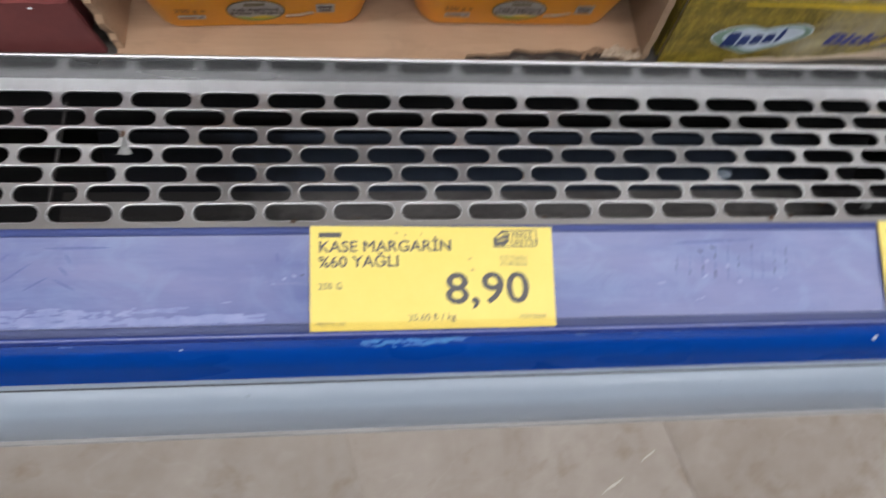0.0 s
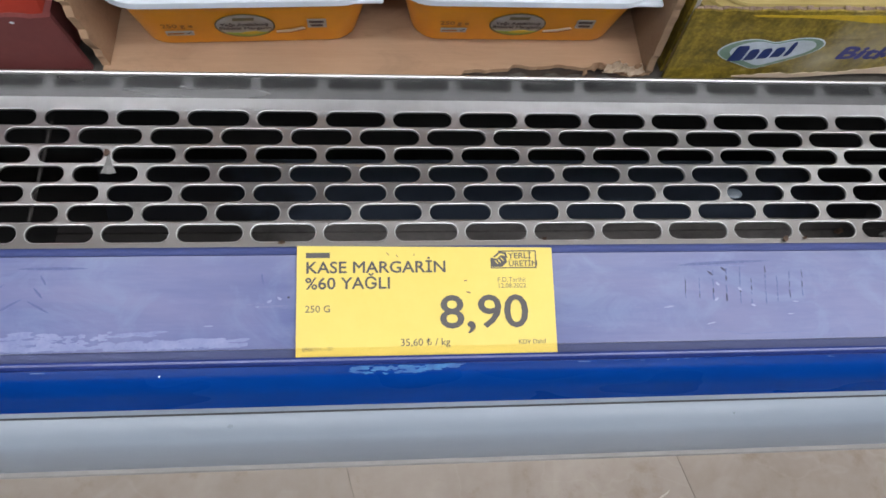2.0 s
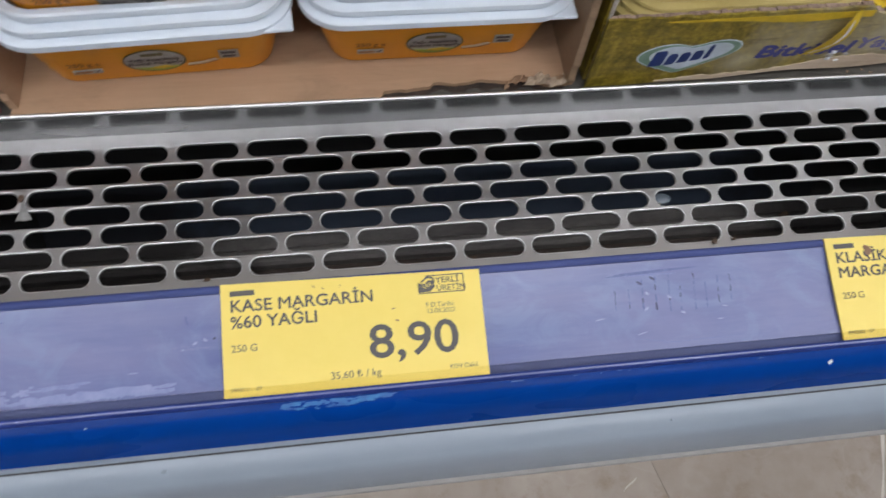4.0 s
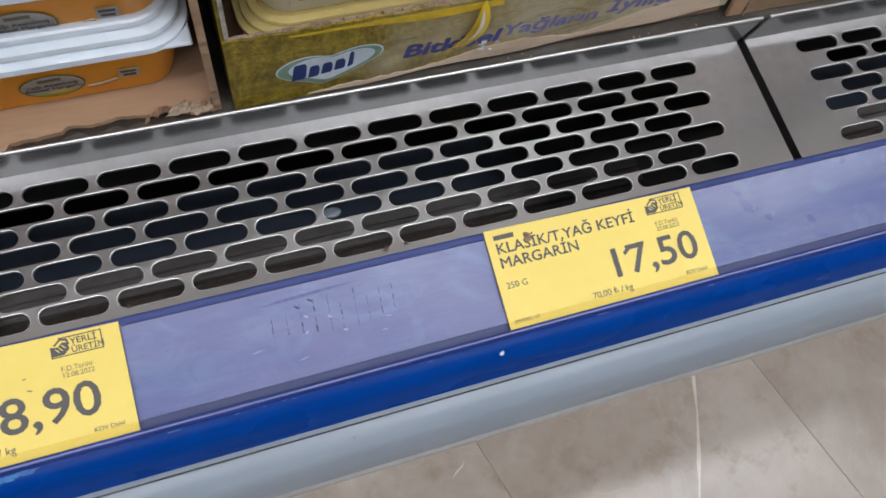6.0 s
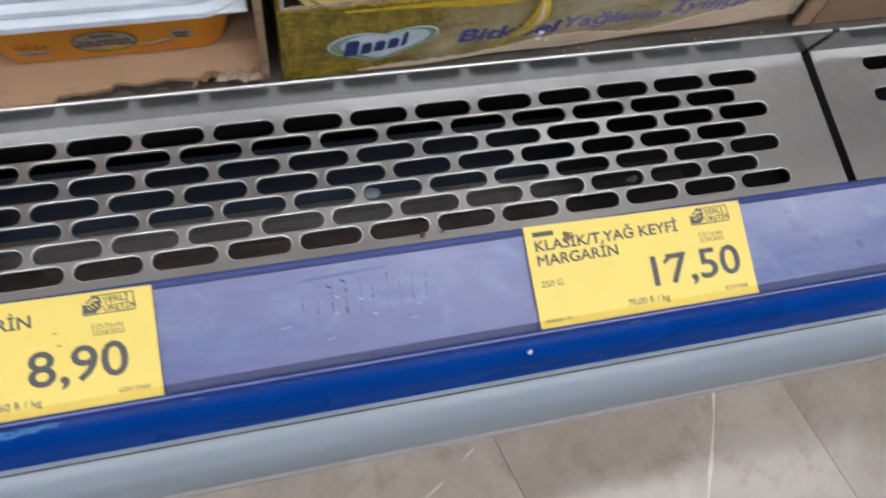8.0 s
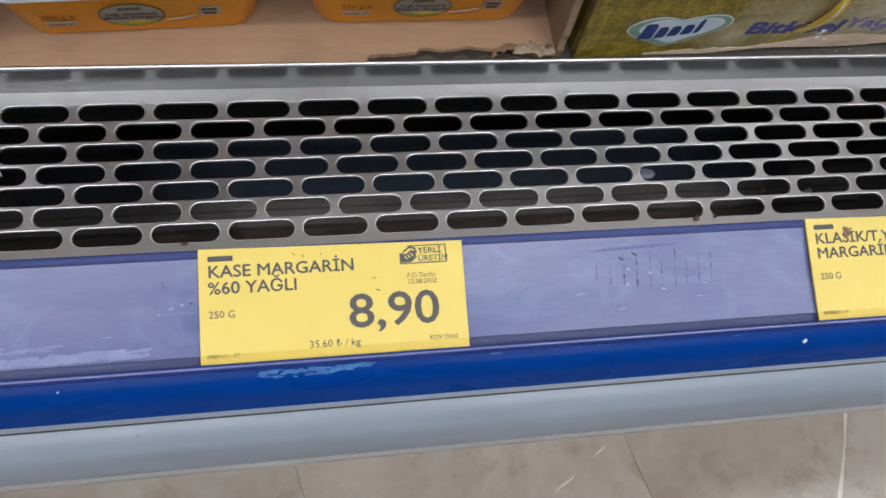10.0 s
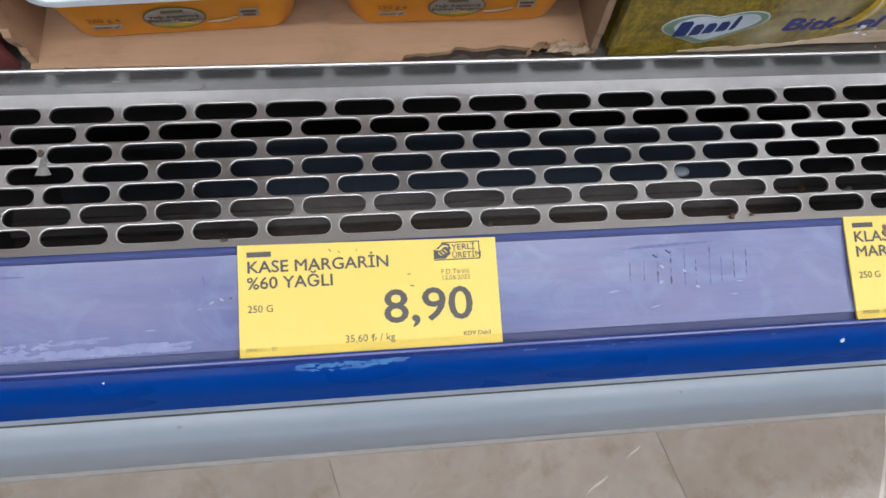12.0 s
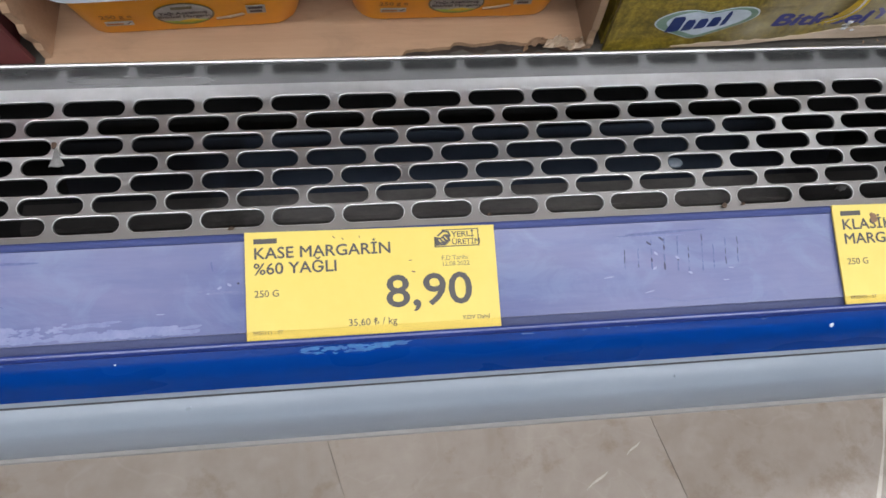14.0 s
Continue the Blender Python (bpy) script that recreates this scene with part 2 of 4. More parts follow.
LABEL = worn("yellow_label_paper", (0.75, 0.58, 0.11), (0.79, 0.62, 0.14), 14, 0.45, 0, 0.3, (1, 1, 1), 0.03)
LABEL.node_tree.nodes["Principled BSDF"].inputs["Coat Roughness"].default_value = 0.3
INK = material("black_ink", (0.085, 0.080, 0.078), 0.6)
GREY_INK = material("grey_ink", (0.20, 0.17, 0.10), 0.6)
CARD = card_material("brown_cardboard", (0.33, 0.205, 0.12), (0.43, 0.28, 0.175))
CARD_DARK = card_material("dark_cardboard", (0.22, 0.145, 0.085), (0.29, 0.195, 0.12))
CARD_PALE = card_material("torn_cardboard", (0.52, 0.40, 0.28), (0.68, 0.56, 0.43))
ORANGE = worn("orange_tub_plastic", (0.66, 0.245, 0.002), (0.76, 0.30, 0.004), 20, 0.32, 0, 0.2)
LID = worn("white_lid_plastic", (0.60, 0.68, 0.77), (0.69, 0.76, 0.83), 16, 0.35)
GOLD = worn("pale_gold_plastic", (0.42, 0.33, 0.11), (0.52, 0.42, 0.17), 20, 0.33, 0, 0.2)
CREAM = worn("cream_tub_plastic", (0.62, 0.58, 0.46), (0.72, 0.68, 0.57), 18, 0.35)
FIELD = field_print()
YELLOW = worn("yellow_print", (0.42, 0.30, 0.015), (0.68, 0.46, 0.03), 130, 0.45)
FILM = worn("yellow_film", (0.80, 0.55, 0.02), (0.86, 0.64, 0.08), 40, 0.15, 0, 0.6)
MAROON = worn("maroon_carton", (0.14, 0.035, 0.035), (0.19, 0.055, 0.05), 30, 0.45)
RED = worn("red_pack", (0.50, 0.055, 0.035), (0.58, 0.08, 0.05), 30, 0.35)
LOGO_WHITE = worn("logo_pale", (0.40, 0.47, 0.52), (0.56, 0.63, 0.70), 70, 0.4)
LOGO_RING = worn("logo_grey_green", (0.10, 0.19, 0.15), (0.22, 0.32, 0.24), 60, 0.4)
LOGO_BLUE = material("logo_navy", (0.012, 0.03, 0.14), 0.4)
NAVY = worn("navy_print", (0.035, 0.04, 0.18), (0.075, 0.08, 0.24), 220, 0.45)
FADED_NAVY = worn("faded_navy_print", (0.09, 0.09, 0.27), (0.22, 0.21, 0.36), 220, 0.5)
GREEN = worn("green_print", (0.16, 0.25, 0.03), (0.32, 0.38, 0.05), 120, 0.45)
BADGE_EDGE = worn("badge_dark_olive", (0.09, 0.075, 0.035), (0.16, 0.14, 0.06), 140, 0.45)
DARK_PRINT = material("dark_brown_print", (0.045, 0.03, 0.035), 0.45)
OCHRE_PRINT = worn("ochre_print", (0.26, 0.085, 0.004), (0.34, 0.12, 0.01), 160, 0.4)
BADGE = worn("badge_cream", (0.28, 0.27, 0.25), (0.44, 0.42, 0.39), 160, 0.45)
ICE = worn("frost_white", (0.55, 0.58, 0.6), (0.75, 0.78, 0.8), 150, 0.4)
TORN_SHADE = worn("torn_board_shade", (0.012, 0.008, 0.006), (0.055, 0.036, 0.026), 160, 0.95)
FLUTE = worn("torn_flutes", (0.14, 0.09, 0.07), (0.38, 0.28, 0.22), 300, 0.9)
TORN_BOARD = worn("torn_white_board", (0.07, 0.055, 0.045), (0.58, 0.54, 0.49), 80, 0.85)
SHRED = worn("grimy_paper", (0.12, 0.12, 0.118), (0.27, 0.27, 0.26), 220, 0.7)
FROST = worn("grey_frost", (0.05, 0.065, 0.085), (0.12, 0.145, 0.17), 150, 0.3)
SMUDGE = worn("grey_smudge", (0.17, 0.20, 0.235), (0.22, 0.25, 0.29), 200, 0.6)
GRIME = worn("brown_grime", (0.05, 0.03, 0.02), (0.14, 0.09, 0.06), 200, 0.8)
WALL_PAINT = worn("grey_wall_paint", (0.26, 0.25, 0.24), (0.32, 0.31, 0.30), 2, 0.8)
PAINT = worn("white_paint", (0.74, 0.74, 0.72), (0.8, 0.8, 0.78), 2, 0.8)


def clear_lip():
    m = bpy.data.materials.new("clear_plastic_lip")
    m.use_nodes = True
    n, l = m.node_tree.nodes, m.node_tree.links
    n.remove(n["Principled BSDF"])
    t = n.new("ShaderNodeBsdfTransparent")
    t.inputs[0].default_value = (0.97, 0.955, 0.90, 1)
    l.new(t.outputs[0], n["Material Output"].inputs[0])
    return m


CLEAR = clear_lip()
EDGE = worn("blue_lilac_edge", (0.022, 0.04, 0.16), (0.042, 0.062, 0.21), 20, 0.45, 0, 0, (0.3, 1, 1))
STAIN = worn("brown_stain", (0.20, 0.12, 0.07), (0.36, 0.22, 0.14), 300, 0.8)
SCRATCH = worn("dark_scratch", (0.055, 0.075, 0.20), (0.11, 0.14, 0.31), 400, 0.35)
FAINT_RUB = worn("faint_rub", (0.10, 0.13, 0.30), (0.17, 0.20, 0.38), 400, 0.4)
DARK_RUB = worn("black_rub", (0.02, 0.022, 0.05), (0.06, 0.07, 0.14), 500, 0.5)
LIP_HIGHLIGHT = worn("pale_lilac_highlight", (0.12, 0.14, 0.31), (0.22, 0.24, 0.42), 60, 0.25, 0, 0.4, (0.2, 1, 1))
SOFT_RUB = worn("soft_rubbed_plastic", (0.150, 0.180, 0.360), (0.255, 0.285, 0.46), 90, 0.5)
RUB = worn("rubbed_plastic", (0.21, 0.24, 0.43), (0.31, 0.34, 0.51), 200, 0.6)


# ---- mesh helpers ----
def part(name, bm, mat, parent=None, label="", smooth=False):
    """A bmesh as one mesh object, under a thing or a part if one is given."""
    me = bpy.data.meshes.new(name)
    bmesh.ops.recalc_face_normals(bm, faces=bm.faces)
    for fc in bm.faces:
        fc.smooth = smooth
    bm.to_mesh(me)
    bm.free()
    if smooth:
        me.set_sharp_from_angle(angle=radians(26))
    me.materials.append(mat)
    ob = new(name, me)
    if parent:
        ob.parent = parent
    if label:
        tagged(ob, label)
    return ob


def thing(name, label, category, m=None, group="", kind=""):
    ob = new(name)
    ob.empty_display_size = 0.02
    if m is not None:
        ob.matrix_world = m
    return tagged(ob, label, category, group, kind)


def box(x0, x1, y0, y1, z0, z1, bevel=0.0, seg=2):
    bm = bmesh.new()
    bmesh.ops.create_cube(bm, size=1, matrix=Matrix.Translation(((x0 + x1) / 2, (y0 + y1) / 2, (z0 + z1) / 2)) @ Matrix.Diagonal((x1 - x0, y1 - y0, z1 - z0, 1)))
    if bevel:
        bmesh.ops.bevel(bm, geom=bm.edges[:], offset=bevel, segments=seg, affect="EDGES", profile=0.5)
    return bm


def extrude_profile(pts, x0, x1, cuts=1):
    """A closed profile of (y, z) carried along x."""
    bm = bmesh.new()
    rings = [[bm.verts.new((x0 + (x1 - x0) * k / cuts, y, z)) for y, z in pts] for k in range(cuts + 1)]
    for a, b in zip(rings, rings[1:]):
        for i in range(len(pts)):
            j = (i + 1) % len(pts)
            bm.faces.new((a[i], a[j], b[j], b[i]))
    bm.faces.new(rings[0])
    bm.faces.new(rings[-1][::-1])
    return bm


def arc(cy, cz, r, a0, a1, n, ry=None):
    return [(cy + r * math.cos(radians(a0 + (a1 - a0) * k / n)), cz + (ry or r) * math.sin(radians(a0 + (a1 - a0) * k / n))) for k in range(n + 1)]


def rounded(hw, hd, r, n=6):
    pts = []
    for cx, cy, a0 in ((hw - r, hd - r, 0), (-hw + r, hd - r, 90), (-hw + r, -hd + r, 180), (hw - r, -hd + r, 270)):
        pts += [(cx + r * math.cos(radians(a0 + 90 * k / n)), cy + r * math.sin(radians(a0 + 90 * k / n))) for k in range(n + 1)]
    return pts


def loft(sections, n=6, cap=True):
    """Rounded rectangles of (z, half width, half depth, radius), joined upwards."""
    bm = bmesh.new()
    rings = [[bm.verts.new((x, y, z)) for x, y in rounded(hw, hd, r, n)] for z, hw, hd, r in sections]
    for a, b in zip(rings, rings[1:]):
        for i in range(len(a)):
            j = (i + 1) % len(a)
            bm.faces.new((a[i], a[j], b[j], b[i]))
    if cap:
        bm.faces.new(rings[0][::-1])
        bm.faces.new(rings[-1])
    return bm


def plate_of(pts, t):
    """A flat shape of (x, y), t thick, upwards from z = 0."""
    bm = bmesh.new()
    lo = [bm.verts.new((x, y, 0)) for x, y in pts]
    hi = [bm.verts.new((x, y, t)) for x, y in pts]
    bm.faces.new(hi)
    for i in range(len(pts)):
        j = (i + 1) % len(pts)
        bm.faces.new((lo[i], lo[j], hi[j], hi[i]))
    return bm


def rect(x0, x1, y0, y1):
    return [(x0, y0), (x1, y0), (x1, y1), (x0, y1)]


def ellipse(cx, cy, a, b, n=28):
    return [(cx + a * math.cos(2 * math.pi * k / n), cy + b * math.sin(2 * math.pi * k / n)) for k in range(n)]


def put(ob, m):
    ob.matrix_local = m
    return ob


def lettering(text, x, y, size, mat, parent, m, bold=0.0, align="LEFT", shear=0.0, squeeze=1.0, name="lettering", lift=0.0001):
    """Printed words as a thin mesh; (x, y) is the start of the base line on the plane m."""
    cu = bpy.data.curves.new("words", "FONT")
    cu.body, cu.size, cu.align_x, cu.shear, cu.extrude = text, size, align, shear, 0.00003
    cu.resolution_u = 3
    tmp = new("words", cu)
    bpy.context.view_layer.update()
    me = bpy.data.meshes.new_from_object(tmp.evaluated_get(bpy.context.evaluated_depsgraph_get()))
    bpy.data.objects.remove(tmp)
    if bold:
        bm, thick = bmesh.new(), bmesh.new()
        bm.from_mesh(me)
        src = [([v.co.copy() for v in f.verts]) for f in bm.faces]
        for k, (dx, dy) in enumerate(((-1, 0), (1, 0), (0, -1), (0, 1), (0, 0))):
            for co in src:
                thick.faces.new([thick.verts.new(c + Vector((dx * bold * size, dy * bold * size, 0.000002 * k))) for c in co])
        thick.to_mesh(me)
        bm.free(), thick.free()
    me.materials.clear()
    me.materials.append(mat)
    ob = new(name, me)
    ob.parent = parent
    ob.matrix_local = m @ Matrix.Translation((x, y, lift)) @ Matrix.Diagonal((squeeze, 1, 1, 1))
    return ob


# ---- shell of the shop ----
ROOM = (-3.3, 4.3, -4.6, 1.2)


def shell():
    x0, x1, y0, y1 = ROOM
    ground = tagged(part("floor", box(x0, x1, y0, y1, -0.06, -0.004), GROUT), "polished beige-brown stone tile floor with dark joints", "floor", kind="structure")
    # unseen walls, kept dark to cut the light they throw back
    for nm, b in (("wall_north", (x0, x1, y1, y1 + 0.1, -0.06, 3.1)), ("wall_south", (x0, x1, y0 - 0.1, y0, -0.06, 3.1)), ("wall_west", (x0 - 0.1, x0, y0, y1, -0.06, 3.1)), ("wall_east", (x1, x1 + 0.1, y0, y1, -0.06, 3.1))):
        tagged(part(nm, box(*b), WALL_PAINT), "plain grey unseen shop wall, darkened to cut bounced light", "wall", kind="structure")
    tagged(part("ceiling", box(x0, x1, y0, y1, 3.0, 3.1), PAINT), "plain white shop ceiling", "ceiling", kind="structure")
    return ground


FLOOR = shell()

# ---- refrigerated cabinet ----
X0, X1 = -1.6, 2.8


def cabinet():
    c = thing("display_fridge", "low open supermarket fridge with grey base standing on the tiles", "fridge")
    part("kick_panel", box(X0, X1, 0.06, 0.075, 0.0, Z0 - 0.09, 0.002), WHITE_METAL, c)
    part("front_panel", extrude_profile([(0.004, Z0 - 0.016), (0.038, Z0 - 0.016), (0.038, Z0 - 0.085), (0.006, Z0 - 0.085)], X0, X1), WHITE_METAL, c)
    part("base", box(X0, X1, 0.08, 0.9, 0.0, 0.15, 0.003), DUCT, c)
    part("rear_panel", box(X0, X1, 0.86, 0.9, 0.155, 2.0, 0.003), WHITE_METAL, c)
    part("side_panel", box(X0 - 0.04, X0, 0.0, 0.9, 0.0, 2.0, 0.003), WHITE_METAL, c)
    part("side_panel", box(X1, X1 + 0.04, 0.0, 0.9, 0.0, 2.0, 0.003), WHITE_METAL, c)
    # unseen canopy, added dark and deep so the front rows reflect less ceiling
    part("unseen_canopy", box(X0, X1, 0.10, 0.86, 1.9, 2.0, 0.003), SEAL, c)
    part("deck", box(X0, X1, 0.1155, 0.855, DECK - 0.003, DECK, 0.0005), DECK_MAT, c, "dusty dark grey deck behind the grille")
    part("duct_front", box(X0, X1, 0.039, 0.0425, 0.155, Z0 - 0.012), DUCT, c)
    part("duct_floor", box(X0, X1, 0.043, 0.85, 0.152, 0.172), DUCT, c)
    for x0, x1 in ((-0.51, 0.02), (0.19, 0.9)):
        part("drip_pan", extrude_profile([(0.168, 0.186), (0.1900, 0.2270), (0.1912, 0.2270), (0.1725, 0.174), (0.168, 0.174)], x0, x1), PAN, c, "slate-blue sloping drip pan, shade painted on its ends")
        part("pan_edge", extrude_profile([(0.147, 0.174), (0.147, 0.188), (0.149, 0.190), (0.1565, 0.190), (0.1570, 0.1885), (0.1580, 0.1885), (0.1585, 0.190), (0.1675, 0.190), (0.1675, 0.174)], x0 - 0.03, x1 + 0.05), LEDGE, c, "dusty folded pan edge with shade painted on its ends")
        part("pan_lip", extrude_profile([(0.124, 0.174), (0.124, 0.180), (0.1268, 0.182), (0.1468, 0.182), (0.1468, 0.174)], x0 - 0.03, x1 + 0.05), RUSTY, c, "rust-brown grimy lip in front of the pan, shade painted on its ends")
    part("bracket", box(-0.4682, -0.4671, 0.05, 0.108, Z0 - 0.0098, Z0 - 0.0088), LEDGE, c)
    return c


CABINET = cabinet()

PITCH, ROWP = 0.0276, 0.0084
GY, GZ = 0.0527, Z0 - 0.0048          # middle of the front row of slots
SLOPE = math.degrees(math.atan2(0.0057, 0.0504))
SLOT_L, SLOT_R = 0.0243, 0.00345


def slot_ring(cx, cy, half, r, n=6):
    pts = []
    for s, a0 in ((1, -90), (-1, 90)):
        for k in range(n + 1):
            a = radians(a0 + 180 * k / n)
            pts.append((cx + s * half + r * math.cos(a), cy + r * math.sin(a)))
    return pts


def grille_plate(x_left, x_right, first, columns, name_label):
    """Sheet with seven staggered rows of long slots; local y runs up the slope, row 7 at y = 0."""
    g = thing("grille_plate", name_label, "grille", pose(0, GY, GZ, SLOPE), "air return grille plates")
    bm = bmesh.new()
    t, n, half = 0.0012, 8, SLOT_L / 2 - SLOT_R
    y_lo, y_hi = -ROWP / 2, 6.5 * ROWP

    def quad(a, b, c, d):
        bm.faces.new([bm.verts.new((x, y, 0)) for x, y in (a, b, c, d)])

    for row in range(7):
        cy = (6 - row) * ROWP
        shift = (PITCH / 2 if row % 2 else 0) * (1 if first > 0 else -1)
        xs = [first + shift + PITCH * k for k in range(columns)]
        for cx in xs:
            ring = slot_ring(cx, cy, half, SLOT_R + 0.00048, n)
            soft_edge = slot_ring(cx, cy, half, SLOT_R + 0.00018, n)
            inner = slot_ring(cx, cy, half, SLOT_R, n)
            outer = []
            for i, (px, py) in enumerate(ring):
                s = 1 if i <= n else -1
                k = i if i <= n else i - n - 1
                u = k / n if s > 0 else 1 - k / n       # 0 at the bottom, 1 at the top
                ex, top = cx + s * PITCH / 2, cy + ROWP / 2
                xc = cx + s * half
                if u < 0.25:
                    outer.append((xc + (ex - xc) * u * 4, cy - ROWP / 2))
                elif u > 0.75:
                    outer.append((xc + (ex - xc) * (1 - u) * 4, top))
                else:
                    outer.append((ex, cy + (u - 0.5) * 2 * ROWP))
            rings = [[bm.verts.new((x, y, z)) for x, y in pts] for pts, z in ((outer, 0), (ring, 0), (soft_edge, -0.00010), (inner, -0.0005), (inner, -t))]
            for k, (a, b) in enumerate(zip(rings, rings[1:])):
                for i in range(len(a)):
                    j = (i + 1) % len(a)
                    bm.faces.new((a[i], a[j], b[j], b[i])).material_index = 1 if k in (1, 2) else 0
        a, b = min(xs) - PITCH / 2, max(xs) + PITCH / 2
        quad((x_left, cy - ROWP / 2), (a, cy - ROWP / 2), (a, cy + ROWP / 2), (x_left, cy + ROWP / 2))
        quad((b, cy - ROWP / 2), (x_right, cy - ROWP / 2), (x_right, cy + ROWP / 2), (b, cy + ROWP / 2))
    y_back = (0.112 - GY) / math.cos(radians(SLOPE))
    quad((x_left, y_lo - 0.0045), (x_right, y_lo - 0.0045), (x_right, y_lo), (x_left, y_lo))
    quad((x_left, y_hi), (x_right, y_hi), (x_right, y_back), (x_left, y_back))
    sheet = part("sheet", bm, STEEL, g)
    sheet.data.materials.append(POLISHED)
    # raised rear flange with a folded top edge
    pts = [(0, -0.0004), (0.0, 0.0134), (0.0012, 0.0134), (0.0012, -0.0004)]
    fb = extrude_profile(pts, x_left, x_right)
    for v in fb.verts:          # both ends beside the gap lean the same way
        if (v.co.x < x_left + 0.001 and first > 0) or (v.co.x > x_right - 0.001 and first < 0):
            v.co.x += (0.007 if first > 0 else 0.0078) * max(0.0, v.co.z) / 0.0134
    fl = part("flange", fb, DARKENED_STEEL, g)
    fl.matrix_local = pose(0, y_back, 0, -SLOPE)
    fold = part("folded_edge", extrude_profile([(-0.0002, 0.0136), (0.0001, 0.0143), (0.0006, 0.0147), (0.0012, 0.0146), (0.0016, 0.0140), (0.0016, 0.0129), (0.0013, 0.0129), (0.0012, 0.0136)], x_left + (0.0072 if first > 0 else 0), x_right + (0.0078 if first < 0 else 0)), LIGHTENED_STEEL, g)
    fold.matrix_local = pose(0, y_back, 0, -SLOPE)
    # downturned ends
    for ex in (x_left, x_right - 0.001):
        part("end_fold", box(ex, ex + 0.001, y_lo - 0.004, y_back, -0.010, -0.0002), STEEL, g)
    return g


HALF_L = SLOT_L / 2
grille_plate(-1.58, 0.0270, -HALF_L - 55 * PITCH, 56, "brushed stainless steel grille plate with seven rows of slots")
grille_plate(0.0317, 2.78, 0.058 + HALF_L, 96, "adjoining stainless steel grille plate beyond a dark gap")

# ---- price rail and bumpers ----
RAIL_TILT = math.degrees(math.atan2(0.0101, 0.0378))


def cover_z(y):
    """Height of the cover's shallow hollow, just proud of it."""
    return -0.00115 - 0.0007 * max(0.0, 1 - ((y - 0.0203) / 0.0168) ** 2)


def price_rail():
    r = thing("price_rail", "lilac-blue plastic price rail with scuffed cover", "price rail", pose(0, 0, Z0, RAIL_TILT))
    part("cover", extrude_profile([(0.0035 + 0.0336 * k / 16, cover_z(0.0035 + 0.0336 * k / 16) - 0.00005) for k in range(17)] + [(0.0372, -0.0045), (0.0035, -0.0045)], X0, X1), STRIP, r, smooth=True)
    part("upper_edge", extrude_profile([(0.0373, -0.0045), (0.0373, -0.0011)] + [(y, -0.0017 + z) for y, z in ((0.0378, 0.0009), (0.0386, 0.0012), (0.0396, 0.0009), (0.0403, 0.0))] + [(0.0404, -0.0045)], X0, X1), EDGE, r, smooth=True)
    part("pocket", extrude_profile([(0.0004, -0.0045), (0.0004, -0.0022), (0.0035, -0.0022), (0.0035, -0.0045)], X0, X1), POCKET, r)
    part("channel", extrude_profile([(-0.0024, -0.0045), (-0.0024, -0.0004), (-0.0018, 0.0004), (-0.0006, 0.0011), (0.0002, 0.0011), (0.0003, 0.0005), (0.0004, -0.0045)], X0, X1), CHANNEL, r)
    # the highlight on the lip's edge is put into this pale colour
    part("lip_highlight", extrude_profile(arc(-0.0008, 0.0009, 0.00042, 0, 330, 10), X0, X1), LIP_HIGHLIGHT, r, "glossy edge of the clear lip, highlight in its pale colour", smooth=True)
    part("clear_lip", extrude_profile([(0.0, 0.0011), (0.0034, 0.0007), (0.0034, 0.0010), (0.0, 0.0014)], X0, X1), CLEAR, r, "clear lip over the lower edge of the labels")
    rng = random.Random(4)

    def sliver(x, y, length, width, turn, mat, nm):
        bm = plate_of(ellipse(0, 0, length / 2, width / 2, 10), 0.00006)
        put(part(nm, bm, mat, r), pose(x, y, cover_z(y), 0, 0, turn))

    # ladder of short black rubs, each with a hooked top where a pack was dragged over it
    for k, (x, y0, y1, w) in enumerate(((-0.2149, 0.0195, 0.0266, 0.0006), (-0.2095, 0.0185, 0.0285, 0.0008), (-0.2043, 0.0180, 0.0300, 0.0008), (-0.1989, 0.0172, 0.0318, 0.0007), (-0.1945, 0.0158, 0.0260, 0.0005), (-0.1889, 0.0170, 0.0308, 0.0006), (-0.1843, 0.0178, 0.0275, 0.0006), (-0.1793, 0.0190, 0.0290, 0.0005), (-0.1743, 0.0195, 0.0285, 0.0005), (-0.2203, 0.0190, 0.0250, 0.0004))):
        y = y0
        while y < y1:
            dash = rng.uniform(0.0012, 0.0034)
            sliver(x + 0.06 * (y - 0.02), y + dash / 2, dash, w * rng.uniform(0.5, 1.0), 88 + rng.uniform(-5, 5), (SCRATCH, DARK_RUB, SCRATCH)[(k + int(y * 3000)) % 3], "scratch")
            y += dash * rng.uniform(0.8, 1.5)
        if k in (1, 2):
            sliver(x - 0.0006, y1 + 0.0004, 0.0026, 0.0008, -38, DARK_RUB, "scratch")
    for x, y in ((-0.1944, 0.0166), (-0.2075, 0.0248), (-0.2085, 0.0190), (-0.1990, 0.0228), (-0.3735, 0.0205), (-0.3700, 0.0215)):
        sliver(x, y, 0.0018, 0.0009, rng.uniform(-40, 40), RUB, "rubbed_mark")
    sliver(-0.3668, 0.0218, 0.0010, 0.0008, 0, DARK_RUB, "scratch")
    sliver(-0.2030, 0.0330, 0.034, 0.0010, 1.5, SCRATCH, "scratch")
    sliver(-0.2060, 0.0318, 0.022, 0.0006, -1, FAINT_RUB, "scratch")
    sliver(-0.2060, 0.0068, 0.020, 0.0003, -9, FAINT_RUB, "scratch")
    sliver(-0.2085, 0.0325, 0.030, 0.0007, 2, SCRATCH, "scratch")
